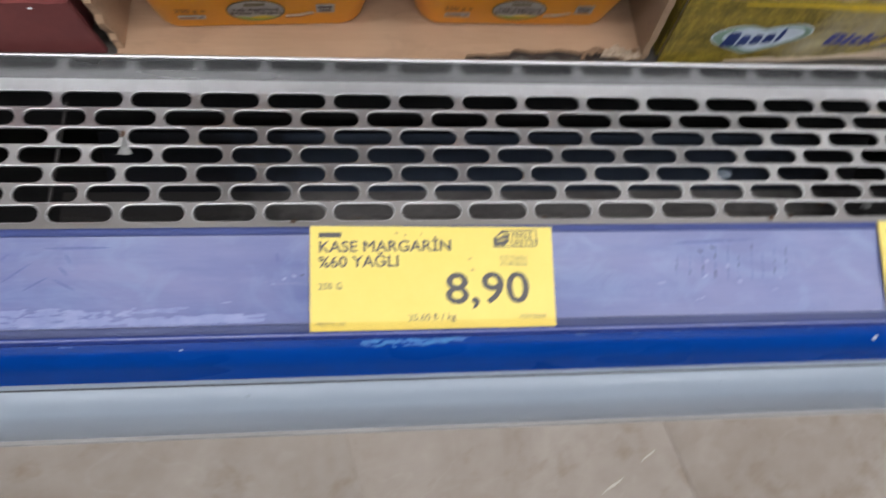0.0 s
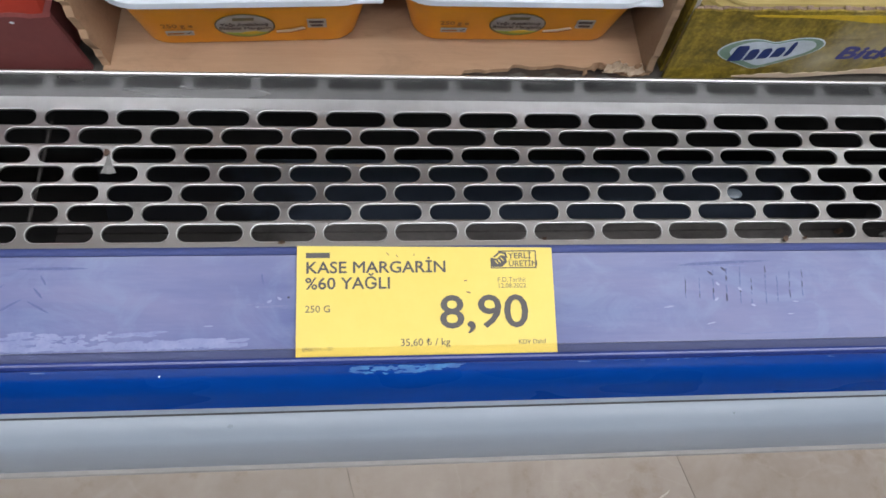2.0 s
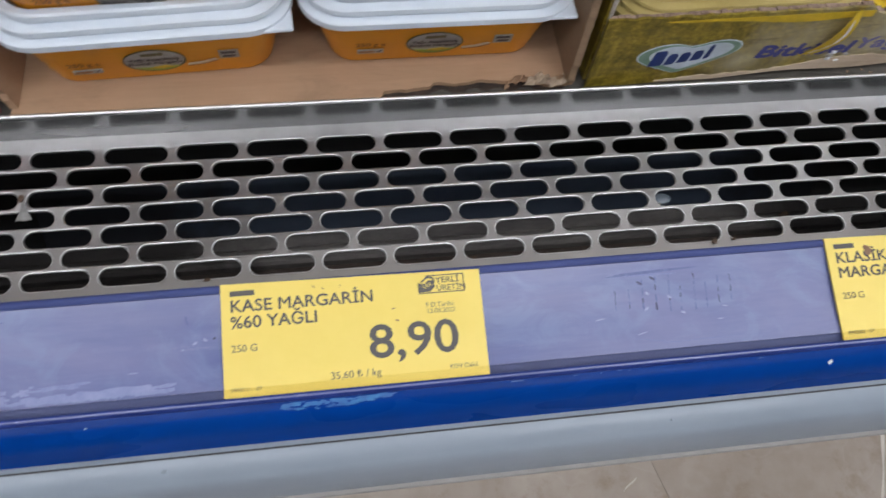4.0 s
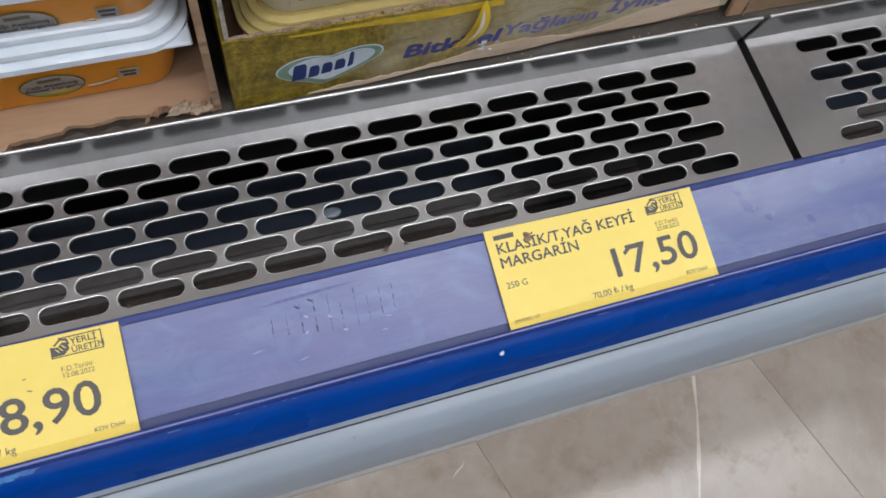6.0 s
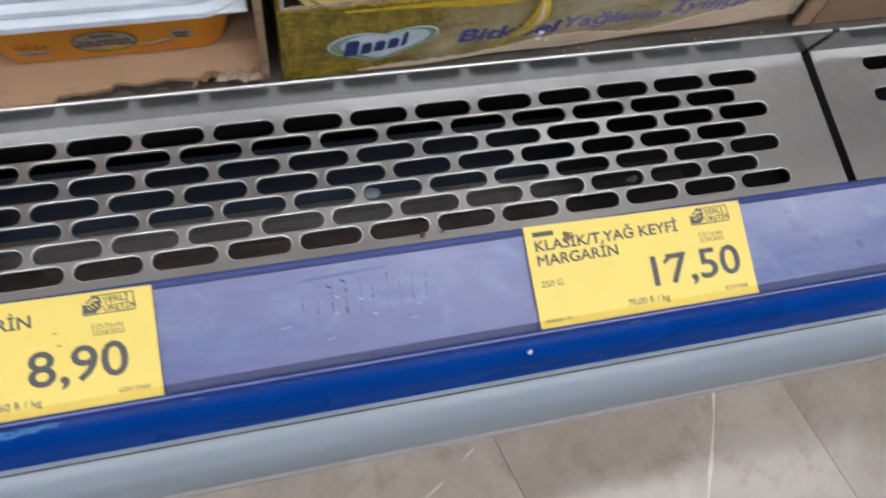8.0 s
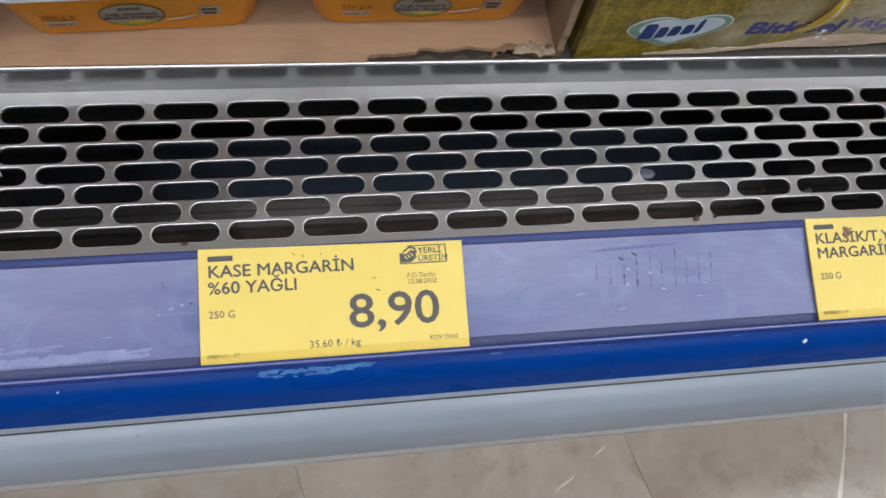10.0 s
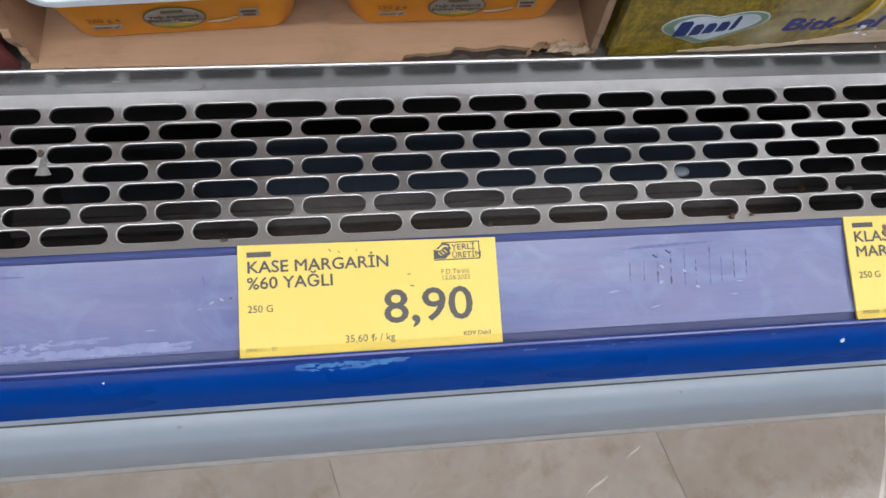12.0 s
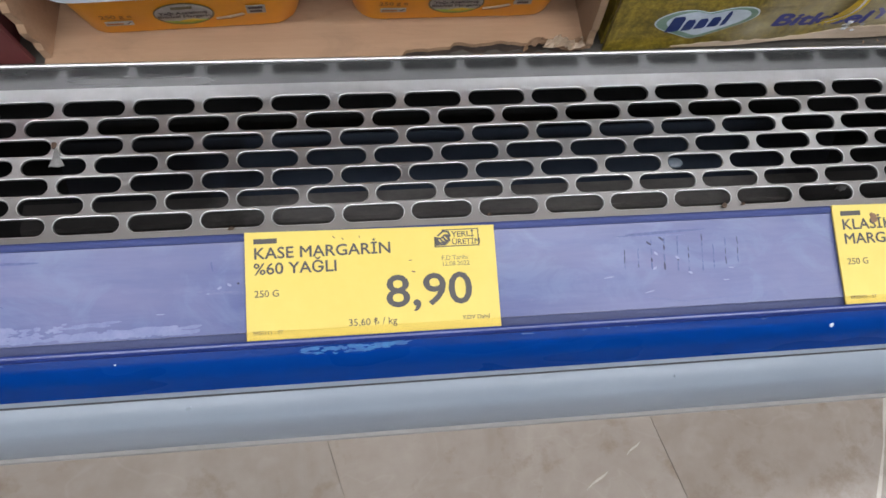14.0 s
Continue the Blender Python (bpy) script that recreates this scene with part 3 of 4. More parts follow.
    sliver(-0.4480, 0.0330, 0.024, 0.0010, 0, SCRATCH, "scratch")
    sliver(-0.190, 0.0060, 0.034, 0.0003, 1, FAINT_RUB, "scratch")
    for sx, sy, sl, st in ((-0.474, 0.029, 0.014, 40), (-0.469, 0.024, 0.013, 35), (-0.462, 0.020, 0.010, 30), (-0.452, 0.0195, 0.009, -30), (-0.4525, 0.0245, 0.005, -50), (-0.451, 0.029, 0.004, -60), (-0.376, 0.0285, 0.004, 100)):
        sliver(sx, sy, sl, 0.0008, st, SCRATCH, "scratch")
    rubs = bmesh.new()
    for k in range(240):
        x = -0.4850 + 0.104 * rng.random() ** 0.85
        y = 0.0048 + 0.0058 * rng.random() ** 2.2 * (1 if x < -0.41 else 0.45)
        la, lb = rng.uniform(0.0008, 0.0060) * rng.random() + 0.0008, rng.uniform(0.0003, 0.0010)
        rubs.faces.new([rubs.verts.new((x + la * q * math.cos(g), y + lb * q * math.sin(g) + 0.05 * la * math.cos(g), cover_z(y) + 0.00002 + 0.0000004 * k)) for g, q in ((0.7 * i, rng.uniform(0.6, 1.2)) for i in range(9))])
    part("rubbed_patch", rubs, SOFT_RUB, r, "whitish scuffed patch along the lower edge")
    for k in range(14):
        sliver(rng.uniform(-0.42, -0.15), rng.uniform(0.008, 0.02), rng.uniform(0.0006, 0.004), 0.0004, rng.uniform(-12, 12), RUB, "rubbed_mark")
    return r


price_rail()


def bumper_at(u, off=0.0):
    """(y, z) on the rail's face: a rounded shoulder at u = 0 that turns steep towards its foot at u = 1."""
    turn = radians(4 + 66 * min(1.0, u * 1.5) ** 0.8)
    n, y, z = 60, 0.0002, Z0 - 0.0026
    for k in range(int(n * u)):
        a = radians(4 + 66 * min(1.0, (k + 0.5) / n * 1.5) ** 0.8)
        y, z = y - 0.0203 / n * math.cos(a), z - 0.0203 / n * math.sin(a)
    return y - off * math.sin(turn), z + off * math.cos(turn)


def bumper_rail():
    b = thing("blue_bumper_rail", "glossy deep blue plastic bumper rail under the price rail", "bumper rail")
    pts = [(0.003, Z0 - 0.0065), (0.003, Z0 - 0.0027)] + [bumper_at(k / 30) for k in range(31)] + [(0.003, Z0 - 0.0174)]
    part("moulding", extrude_profile(pts, X0, X1), BLUE, b, smooth=True)
    # soft smear of scraped-off blue, many short overlapping rubs round the upper curve
    patch, rng = bmesh.new(), random.Random(6)
    for k in range(90):
        u = rng.random()
        cx, ca = -0.3440 + 0.036 * u, 0.14 + 0.13 * rng.random() ** 1.6 * (0.5 + 0.5 * math.sin(3 * u + 0.5))
        rx, ra, tilt = rng.uniform(0.0005, 0.0030), rng.uniform(0.010, 0.028), rng.uniform(-0.5, 0.5)
        vs = []
        for i in range(9):
            g = 2 * math.pi * i / 9
            q = rng.uniform(0.7, 1.2)
            vs.append(patch.verts.new((cx + rx * q * math.cos(g), *bumper_at(ca + ra * q * math.sin(g + tilt), 0.00004 + 0.0000008 * k))))
        patch.faces.new(vs)
    part("scraped_patch", patch, PALE_BLUE, b, "paler scraped smear on the blue plastic", smooth=True)
    # short pale scuffs along the shoulder, thick where trolleys touch it
    scuffs = bmesh.new()
    for k in range(110):
        cx = rng.choice((-0.43, -0.27, -0.22, -0.10, 0.02)) + rng.gauss(0, 0.028)
        u, la, lu = 0.045 + 0.10 * rng.random() ** 2.5, rng.uniform(0.0004, 0.0030), rng.uniform(0.003, 0.009)
        scuffs.faces.new([scuffs.verts.new((cx + la * math.cos(0.9 * i), *bumper_at(u + lu * math.sin(0.9 * i), 0.00003 + 0.0000004 * k))) for i in range(7)])
    tagged(part("scuff_marks", scuffs, SCUFF_BLUE, b, smooth=True), "fine pale scuffs along the shoulder", kind="stuff")
    part("end_cap", box(X0 - 0.002, X0 - 0.0002, -0.0125, 0.003, Z0 - 0.0165, Z0 - 0.0025, 0.0006), BLUE, b)
    return b


bumper_rail()


def bumper_trim():
    b = thing("grey_bumper_trim", "pale blue-grey vinyl bumper trim below the blue rail", "bumper trim")
    side = ((-0.0125, 0.0186), (-0.0140, 0.0187), (-0.0148, 0.0190), (-0.0160, 0.0195), (-0.0176, 0.0203), (-0.0192, 0.0214), (-0.0206, 0.0226), (-0.0216, 0.0235), (-0.0223, 0.0241), (-0.0230, 0.0249), (-0.0238, 0.0262), (-0.0247, 0.0283), (-0.0256, 0.0310), (-0.0264, 0.0340), (-0.0270, 0.0372), (-0.0272, 0.0408))
    part("profile", extrude_profile([(0.003, Z0 - 0.0186)] + [(y, Z0 - z) for y, z in side] + [(0.003, Z0 - 0.0408)], X0, X1), GREY_PVC, b, smooth=True)
    part("lower_lip", extrude_profile([(0.003, Z0 - 0.0410), (-0.0276, Z0 - 0.0410)] + [(y, Z0 - z) for y, z in ((-0.0286, 0.0413), (-0.0291, 0.0420), (-0.0289, 0.0432), (-0.0280, 0.0440))] + [(0.003, Z0 - 0.0440)], X0, X1), LIP, b, "pale lower lip of the trim", smooth=True)
    part("seal_line", box(X0, X1, -0.0140, 0.0, Z0 - 0.01845, Z0 - 0.0179, 0.0001, 1), SEAL, b)
    part("bead", box(X0, X1, -0.0135, 0.0, Z0 - 0.0178, Z0 - 0.01745, 0.0001, 1), GREY_PVC, b, "thin pale bead under the blue rail")
    return b


bumper_trim()


# ---- price labels ----
LW, LH = 0.093, 0.0392


def price_label(x, words, weight, price, per_kg, label, turn=0.0, code="", date="12.08.2022", price_size=0.0168, price_right=0.0096, extra=()):
    g = thing("price_label", label, "price label", pose(0, 0, Z0, RAIL_TILT) @ pose(x, 0, 0, 0, 0, turn), "price labels on the rail")
    paper = box(0, LW, -0.0002, LH, -0.0009, 0.0, 0)
    for v in paper.verts:          # cut by hand, a little taller at its left end
        if v.co.y > 0.01:
            v.co.y += 0.0010 if v.co.x < 0.01 else -0.0003
    part("paper", paper, LABEL, g)
    here = Matrix.Translation((0, 0, 0.00002))
    part("brand_bar", plate_of(rect(0.0032, 0.0032 + 0.0085, 0.0357, 0.0376), 0.00008), INK, g, "unreadable maker's line")
    for k, w in enumerate(words):
        lettering(w, 0.0030, 0.0301 - 0.0058 * k, 0.0060, INK, g, here, 0.016, squeeze=1.08)
    lettering(weight, 0.0030, 0.0160, 0.0036, INK, g, here)
    lettering(price, LW - price_right, 0.0098, price_size, INK, g, here, 0.013, "RIGHT", squeeze=1.14)
    if price.startswith("1"):
        put(part("digit_flag", plate_of([(0, 0), (0.0006, -0.0013), (0.0033, 0.0006), (0.0033, 0.0021), (0.0026, 0.0021)], 0.00008), INK, g), pose(LW - price_right - 0.0337, 0.0188, 0.00005))
    lettering(per_kg, 0.0365, 0.0036, 0.0037, INK, g, here)
    lettering("KDV Dahil", LW - 0.0040, 0.0036, 0.0023, INK, g, here, 0, "RIGHT")
    lettering("F.D.Tarihi:", 0.0722, 0.0262, 0.0025, GREY_INK, g, here)
    lettering(date, 0.0722, 0.0240, 0.0024, GREY_INK, g, here)
    if code:
        lettering(code, 0.0022, 0.0023, 0.0020, GREY_INK, g, here)
    # local-make mark: outlined box, a dark clasp shape and two words
    mx, my = 0.0700, 0.0312
    frame_bm = bmesh.new()
    for q in (rect(mx + 0.003, mx + 0.017, my + 0.0063, my + 0.0067), rect(mx, mx + 0.017, my, my + 0.0004), rect(mx + 0.0166, mx + 0.017, my, my + 0.0067), rect(mx, mx + 0.0004, my, my + 0.004)):
        fc = [frame_bm.verts.new((px, py, 0.00008)) for px, py in q]
        frame_bm.faces.new(fc)
    part("mark_frame", frame_bm, INK, g)
    part("mark_shape", plate_of([(mx + 0.0002, my + 0.0006), (mx + 0.0042, my + 0.0006), (mx + 0.0062, my + 0.0024), (mx + 0.0056, my + 0.0046), (mx + 0.0040, my + 0.0050), (mx + 0.0024, my + 0.0036), (mx + 0.0002, my + 0.0040)], 0.00008), INK, g)
    part("mark_shape", plate_of([(mx + 0.0010, my + 0.0044), (mx + 0.0034, my + 0.0064), (mx + 0.0058, my + 0.0060), (mx + 0.0064, my + 0.0040), (mx + 0.0058, my + 0.0038), (mx + 0.0052, my + 0.0054), (mx + 0.0036, my + 0.0057), (mx + 0.0016, my + 0.0041)], 0.00008), INK, g)
    for fx, fy in ((0.0022, 0.0024), (0.0033, 0.0028), (0.0044, 0.0034)):
        put(part("mark_finger", plate_of(ellipse(0, 0, 0.0010, 0.0002, 8), 0.00012), LABEL, g), pose(mx + fx, my + fy, 0, 0, 0, -48))
    lettering("YERLİ", mx + 0.0066, my + 0.0037, 0.0030, INK, g, here, 0.014, squeeze=1.1)
    lettering("ÜRETİM", mx + 0.0066, my + 0.0008, 0.0030, INK, g, here, 0.01, squeeze=1.0)
    for sx, sy, sl, sa in extra:
        put(part("smudge", plate_of(ellipse(0, 0, sl, sl * (0.3 if sl < 0.0011 else 0.75), 10), 0.00006), STAIN, g), pose(sx, sy, 0.0001, 0, 0, sa))
    return g


price_label(-0.3639, ("KASE MARGARİN", "%60 YAĞLI"), "250 G", "8,90", "35,60 ₺ / kg", "yellow price label for tub margarine in the rail", 0.0, "0900111 - 07", extra=((0.0325, 0.0370, 0.0007, 130), (0.0358, 0.0362, 0.0006, 120), (0.042, 0.0366, 0.0005, 100), (0.0605, 0.0268, 0.0007, 10), (0.0615, 0.0225, 0.0009, -15)))
price_label(-0.1333, ("KLASİK/T.YAĞ KEYFİ", "MARGARİN"), "250 G", "17,50", "70,00 ₺ / kg", "yellow price label for classic margarine with a brown stain", 0.0, "0900003 - 07", "22.08.2022", price_right=0.0048, extra=((0.0171, 0.0342, 0.0020, 75), (0.0166, 0.0352, 0.0014, 120), (0.0176, 0.0334, 0.0012, 30)))


# ---- packs on the deck ----
def tub(bottom_w, bottom_d, body, lid, m, label, badge, group, tall=1.0, lid_tall=1.0, flare=0.0062, recess=0.0376):
    """A stackable tub: tapered body, stepped lid rim with a pull tab."""
    g = thing("margarine_tub", label, "tub", m, group)
    hw, hd = bottom_w / 2, bottom_d / 2

    def lift(z):
        return z * tall if z < 0.0276 else 0.0276 * tall + (z - 0.0276) * lid_tall

    part("body", loft([(lift(z), hw + p, hd + q, r) for z, p, q, r in ((0.0, -0.003, -0.003, 0.010), (0.0008, -0.0008, -0.0008, 0.011), (0.003, 0, 0, 0.012), (0.029, 0.0062, flare, 0.015), (0.0295, 0.0062, flare, 0.015))], 7), body, g, smooth=True)
    a, b = hw + 0.0068, hd + flare + 0.0006
    steps = ((0.0276, 0.0020, 0.017), (0.0280, 0.0029, 0.0175), (0.0304, 0.0029, 0.0175), (0.0309, 0.0022, 0.017), (0.0315, -0.0002, 0.016), (0.0324, -0.0002, 0.016), (0.0329, 0.0007, 0.016), (0.0346, 0.0005, 0.016), (0.0351, -0.0004, 0.015), (0.0357, -0.0026, 0.015), (0.0366, -0.0026, 0.015), (0.0372, -0.0019, 0.015), (0.0388, -0.0022, 0.015), (0.0393, -0.0030, 0.014), (0.0394, -0.0055, 0.012), (recess + 0.0002, -0.0066, 0.011), (recess, -0.012, 0.010))
    rim = part("lid", loft([(lift(z), a + d, b + d, r) for z, d, r in steps], 8), lid, g, smooth=True)
    tab = box(a - 0.016, a + 0.0020, -b - 0.0020, -b + 0.016, lift(0.0277), lift(0.0293), 0.0007, 2)
    part("pull_tab", tab, lid, rim)
    tilt = math.degrees(math.atan2(flare, 0.026 * tall))
    face = pose(0, -hd - 0.0003, 0.003, 90 + tilt)
    if badge == "orange":
        seal = face @ Matrix.Translation((-0.001, 0.001, 0)) @ Matrix.Diagonal((0.79, 0.80, 1, 1))
        put(part("badge_rim", plate_of(ellipse(0, 0.0134, 0.0146, 0.0112), 0.0002), BADGE_EDGE, g), seal)
        put(part("badge", plate_of(ellipse(0, 0.0140, 0.0138, 0.0098), 0.0003), BADGE, g), seal)
        put(part("leaf_print", plate_of([(-0.0105, 0.0075), (-0.006, 0.0045), (0, 0.0034), (0.006, 0.0042), (0.0108, 0.0072), (0.004, 0.0079), (-0.003, 0.0068)], 0.00045), GREEN, g), seal)
        put(part("leaf_print", plate_of([(-0.004, 0.0062), (0.002, 0.0054), (0.009, 0.0070), (0.004, 0.0084), (-0.001, 0.0076)], 0.0005), YELLOW, g), seal)
        put(part("brand_bar", plate_of([(-0.0052, 0.0188), (-0.0050, 0.0214), (0.0052, 0.0216), (0.0050, 0.0190)], 0.0004), BADGE_EDGE, g), seal)
        lettering("Yağı Azaltılmış", 0, 0.0145, 0.0036, DARK_PRINT, g, seal, 0.02, "CENTER", squeeze=1.05, lift=0.0006)
        lettering("Bitkisel Margarin", 0, 0.0108, 0.0036, DARK_PRINT, g, seal, 0.02, "CENTER", squeeze=1.05, lift=0.0006)
        lettering("250 g e", -0.0325, 0.0112, 0.0040, OCHRE_PRINT, g, face, 0.02, lift=0.0002)
        put(part("tick_box", plate_of(rect(-0.0290, -0.0185, 0.0052, 0.0084), 0.0003), BADGE, g), face @ Matrix.Translation((-0.0028, 0, 0)))
        put(part("print_bar", plate_of(rect(-0.0284, -0.0222, 0.0062, 0.0072), 0.0004), OCHRE_PRINT, g), face @ Matrix.Translation((-0.0028, 0, 0)))
        put(part("tick_mark", plate_of([(-0.0212, 0.0068), (-0.0206, 0.0060), (-0.0190, 0.0080), (-0.0193, 0.0082), (-0.0206, 0.0066)], 0.0004), DARK_PRINT, g), face @ Matrix.Translation((-0.0028, 0, 0)))
        put(part("knife_mark", plate_of([(0.0140, 0.0060), (0.020, 0.0066), (0.0255, 0.0090), (0.0245, 0.0100), (0.019, 0.0080), (0.0140, 0.0072)], 0.0003), CARD_PALE, g), face @ Matrix.Translation((-0.0035, 0, 0)))
        put(part("knife_edge", plate_of([(0.0140, 0.0056), (0.020, 0.0061), (0.0255, 0.0084), (0.0254, 0.0089), (0.0198, 0.0066), (0.0140, 0.0060)], 0.0004), OCHRE_PRINT, g), face @ Matrix.Translation((-0.0035, 0, 0)))
        put(part("small_panel", plate_of(rect(0.0248, 0.0322, 0.0096, 0.0160), 0.0003), BADGE, g), face @ Matrix.Translation((-0.0018, 0, 0)))
        put(part("print_bar", plate_of(rect(0.0256, 0.0312, 0.0134, 0.0150), 0.0004), DARK_PRINT, g), face @ Matrix.Translation((-0.0018, 0, 0)))
        put(part("print_bar", plate_of(rect(0.0260, 0.0308, 0.0106, 0.0122), 0.0004), DARK_PRINT, g), face @ Matrix.Translation((-0.0018, 0, 0)))
    else:
        put(part("front_panel", plate_of(rect(-hw + 0.010, hw - 0.010, 0.002, 0.0205), 0.0002), CREAM, g), face)
        heart_logo(g, face @ Matrix.Translation((-0.004, 0.0115, 0.0003)), 0.034, CREAM)
        lettering("250g", -hw + 0.013, 0.006, 0.0036, GREY_INK, g, face, lift=0.0004)
        for k in range(3):
            put(part("print_bar", plate_of(rect(0.020, 0.036 - 0.003 * k, 0.0155 - 0.003 * k, 0.0165 - 0.003 * k), 0.0003), GREY_INK, g), face)
    return g


def heart_logo(parent, m, width, fill):
    """A leaning heart in an open ring, with a dark bar in place of lettering."""
    def heart(s, lift):
        pts = []
        for k in range(40):
            a = 2 * math.pi * k / 40
            hx, hy = math.sin(a) ** 3, (13 * math.cos(a) - 5 * math.cos(2 * a) - 2 * math.cos(3 * a) - math.cos(4 * a)) / 16
            pts.append((0.97 * s * (0.6 * hx + 0.4 * math.sin(a)) + 0.10 * s * hy, 0.44 * s * (0.72 * hy + 0.28 * math.cos(a)) + 0.05 * s * hx))
        return plate_of(pts, lift)

    w = width / 2
    halo = put(part("logo", heart(w * 1.035, 0.0002), fill, parent, "pale heart-shaped mark"), m)
    put(part("logo_ring", heart(w, 0.0003), LOGO_RING, halo), Matrix.Identity(4))
    put(part("logo_fill", heart(w * 0.83, 0.0004), fill, halo), Matrix.Translation((w * 0.035, w * 0.01, 0)))
    # one leaning slab for each stroke group, tall at both ends
    for x0, x1, y0, y1 in ((-0.68, -0.42, -0.25, 0.15), (-0.38, -0.18, -0.23, 0.06), (-0.14, 0.06, -0.19, 0.08), (0.10, 0.30, -0.15, 0.11), (0.35, 0.45, -0.12, 0.26)):
        slab = [(x0, y0), (x1 - 0.03, y0 + 0.02), (x1, y0 + 0.07), (x1, y1 - 0.05), (x1 - 0.04, y1 + 0.01), (x0 + 0.05, y1), (x0 + 0.02, y1 - 0.04)]
        put(part("logo_bar", plate_of([(w * (px + 0.10 * py), w * py) for px, py in slab], 0.0006), LOGO_BLUE, halo), Matrix.Identity(4))


def crumple(rng, size):
    """A tiny crumpled flake."""
    bm = bmesh.new()
    bmesh.ops.create_icosphere(bm, subdivisions=2, radius=size)
    for v in bm.verts:
        v.co = Vector((v.co.x * rng.uniform(0.5, 1.3), v.co.y * rng.uniform(0.2, 0.7), v.co.z * rng.uniform(0.1, 0.4)))
    return bm


def ragged(x0, x1, y_of, depth, rng, step=0.0022, rough=0.0007):
    """A flat sheet outline whose near edge is torn: (x, y) points."""
    pts, x = [], x0
    while x < x1:
        pts.append((x, y_of(x) + rng.uniform(-rough, rough)))
        x += step * rng.uniform(0.5, 1.5)
    return pts + [(x1, y_of(x1)), (x1, depth), (x0, depth)]


def brown_tray():
    """Open tray of brown corrugated board whose front has been torn away."""
    rng = random.Random(11)
    t = thing("cardboard_tray", "brown corrugated cardboard tray with its front torn away", "cardboard box", pose(0, 0, DECK))
    xl, xr, back = -0.4415, -0.2195, 0.42

    def edge(x):
        """The torn front edge: flush with the grille at one end, then bitten back in steps."""
        if x < -0.30:
            return 0.1150
        bite = 0.0022 * min(1, (x + 0.30) / 0.008) + 0.0006 * math.sin(x * 310)
        if x > -0.2795:
            bite += 0.0020
        if x > -0.242:
            bite -= 0.0030 * min(1, (x + 0.242) / 0.012)
        return 0.1168 + bite

    def shifted(bm, dz):
        bmesh.ops.translate(bm, verts=bm.verts, vec=(0, 0, dz))
        return bm

    part("bottom", shifted(plate_of(ragged(xl, xr, edge, back, rng, 0.0016, 0.0003), 0.002), 0.0002), CARD, t)
    # dark ragged strip that paints the shade under the raised board
    part("torn_layer", plate_of(ragged(-0.303, xr - 0.004, lambda x: edge(x) - 0.0030 + 0.0008 * math.sin(x * 520), 0.135, rng, 0.0018, 0.0005), 0.00015), TORN_SHADE, t, "dark strip painted as shade under the torn board")
    for x, lean in ((xl, -1), (xr - 0.003, 1)):
        bm = bmesh.new()
        prof, z = [], 0.0024
        while z < 0.13:
            prof.append((0.1176 + 0.16 * max(0, z - 0.02) * (0.35 if lean < 0 else 0.12) + rng.uniform(-1, 1) * (0.0013 if lean < 0 else 0.0005), z))
            z += rng.uniform(0.0015, 0.005)
        prof += [(back, 0.13), (back, 0.0024)]
        out = 0.177 if lean < 0 else 0.0
        lo = [bm.verts.new((x - out * z, y, z)) for y, z in prof]
        hi = [bm.verts.new((x + 0.003 - out * z, y, z)) for y, z in prof]
        bm.faces.new(lo), bm.faces.new(hi[::-1])
        for i in range(len(lo)):
            j = (i + 1) % len(lo)
            bm.faces.new((lo[i], lo[j], hi[j], hi[i]))
        # right wall takes the darker board, so its shade sits in the colour
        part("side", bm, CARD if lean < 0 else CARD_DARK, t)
    part("back", box(xl + 0.0035, xr - 0.003, back - 0.003, back, 0.0024, 0.13), CARD, t)
    # peeled shreds of liner paper along the torn edge
    for k, (sx, sy, sl) in enumerate(((-0.2430, 0.1188, 0.014), (-0.2345, 0.1184, 0.014), (-0.2270, 0.1182, 0.012), (-0.2245, 0.1192, 0.008), (-0.2330, 0.1200, 0.008))):
        bm = bmesh.new()
        cols, tiers = 7, 4
        grid = [[bm.verts.new((sl * (i / cols - 0.5) * (1 - 0.12 * j) + rng.uniform(-0.0005, 0.0005), -0.0018 + 0.0013 * j + rng.uniform(-0.0009, 0.0009), rng.uniform(0, 0.0015) + 0.0005 * math.sin(3 * i / cols) + 0.0003 * j)) for i in range(cols + 1)] for j in range(tiers)]
        for j in range(tiers - 1):
            for i in range(cols):
                if rng.random() > 0.12:
                    bm.faces.new((grid[j][i], grid[j][i + 1], grid[j + 1][i + 1]))
                    bm.faces.new((grid[j][i], grid[j + 1][i + 1], grid[j + 1][i]))
        bmesh.ops.solidify(bm, geom=bm.faces[:], thickness=0.0003)
        put(part("torn_shred", bm, CARD_PALE if k % 3 else CARD, t), pose(sx, sy, 0.0022, rng.uniform(-10, 25), 0, rng.uniform(-14, 14)))
    return t


brown_tray()
ORANGE_LABEL = "orange margarine tub with white stepped lid in cardboard tray"
for sx, sy, turn in ((-0.3866, 0.1660, 3.0), (-0.2772, 0.1694, 0.6), (-0.388, 0.2660, 1.0), (-0.276, 0.2690, 1.5)):
    for level in range(3):
        wob = (0.0, -0.0012, 0.0008)[level]
        tub(0.087, 0.072, ORANGE, LID, pose(sx - wob, sy + wob, DECK + 0.0023 + 0.0331 * level, 0, 0, turn + (0, -0.8, 0.9)[level]), ORANGE_LABEL, "orange", "orange margarine tubs", 1.15, 1.07, 0.0088, 0.0287)


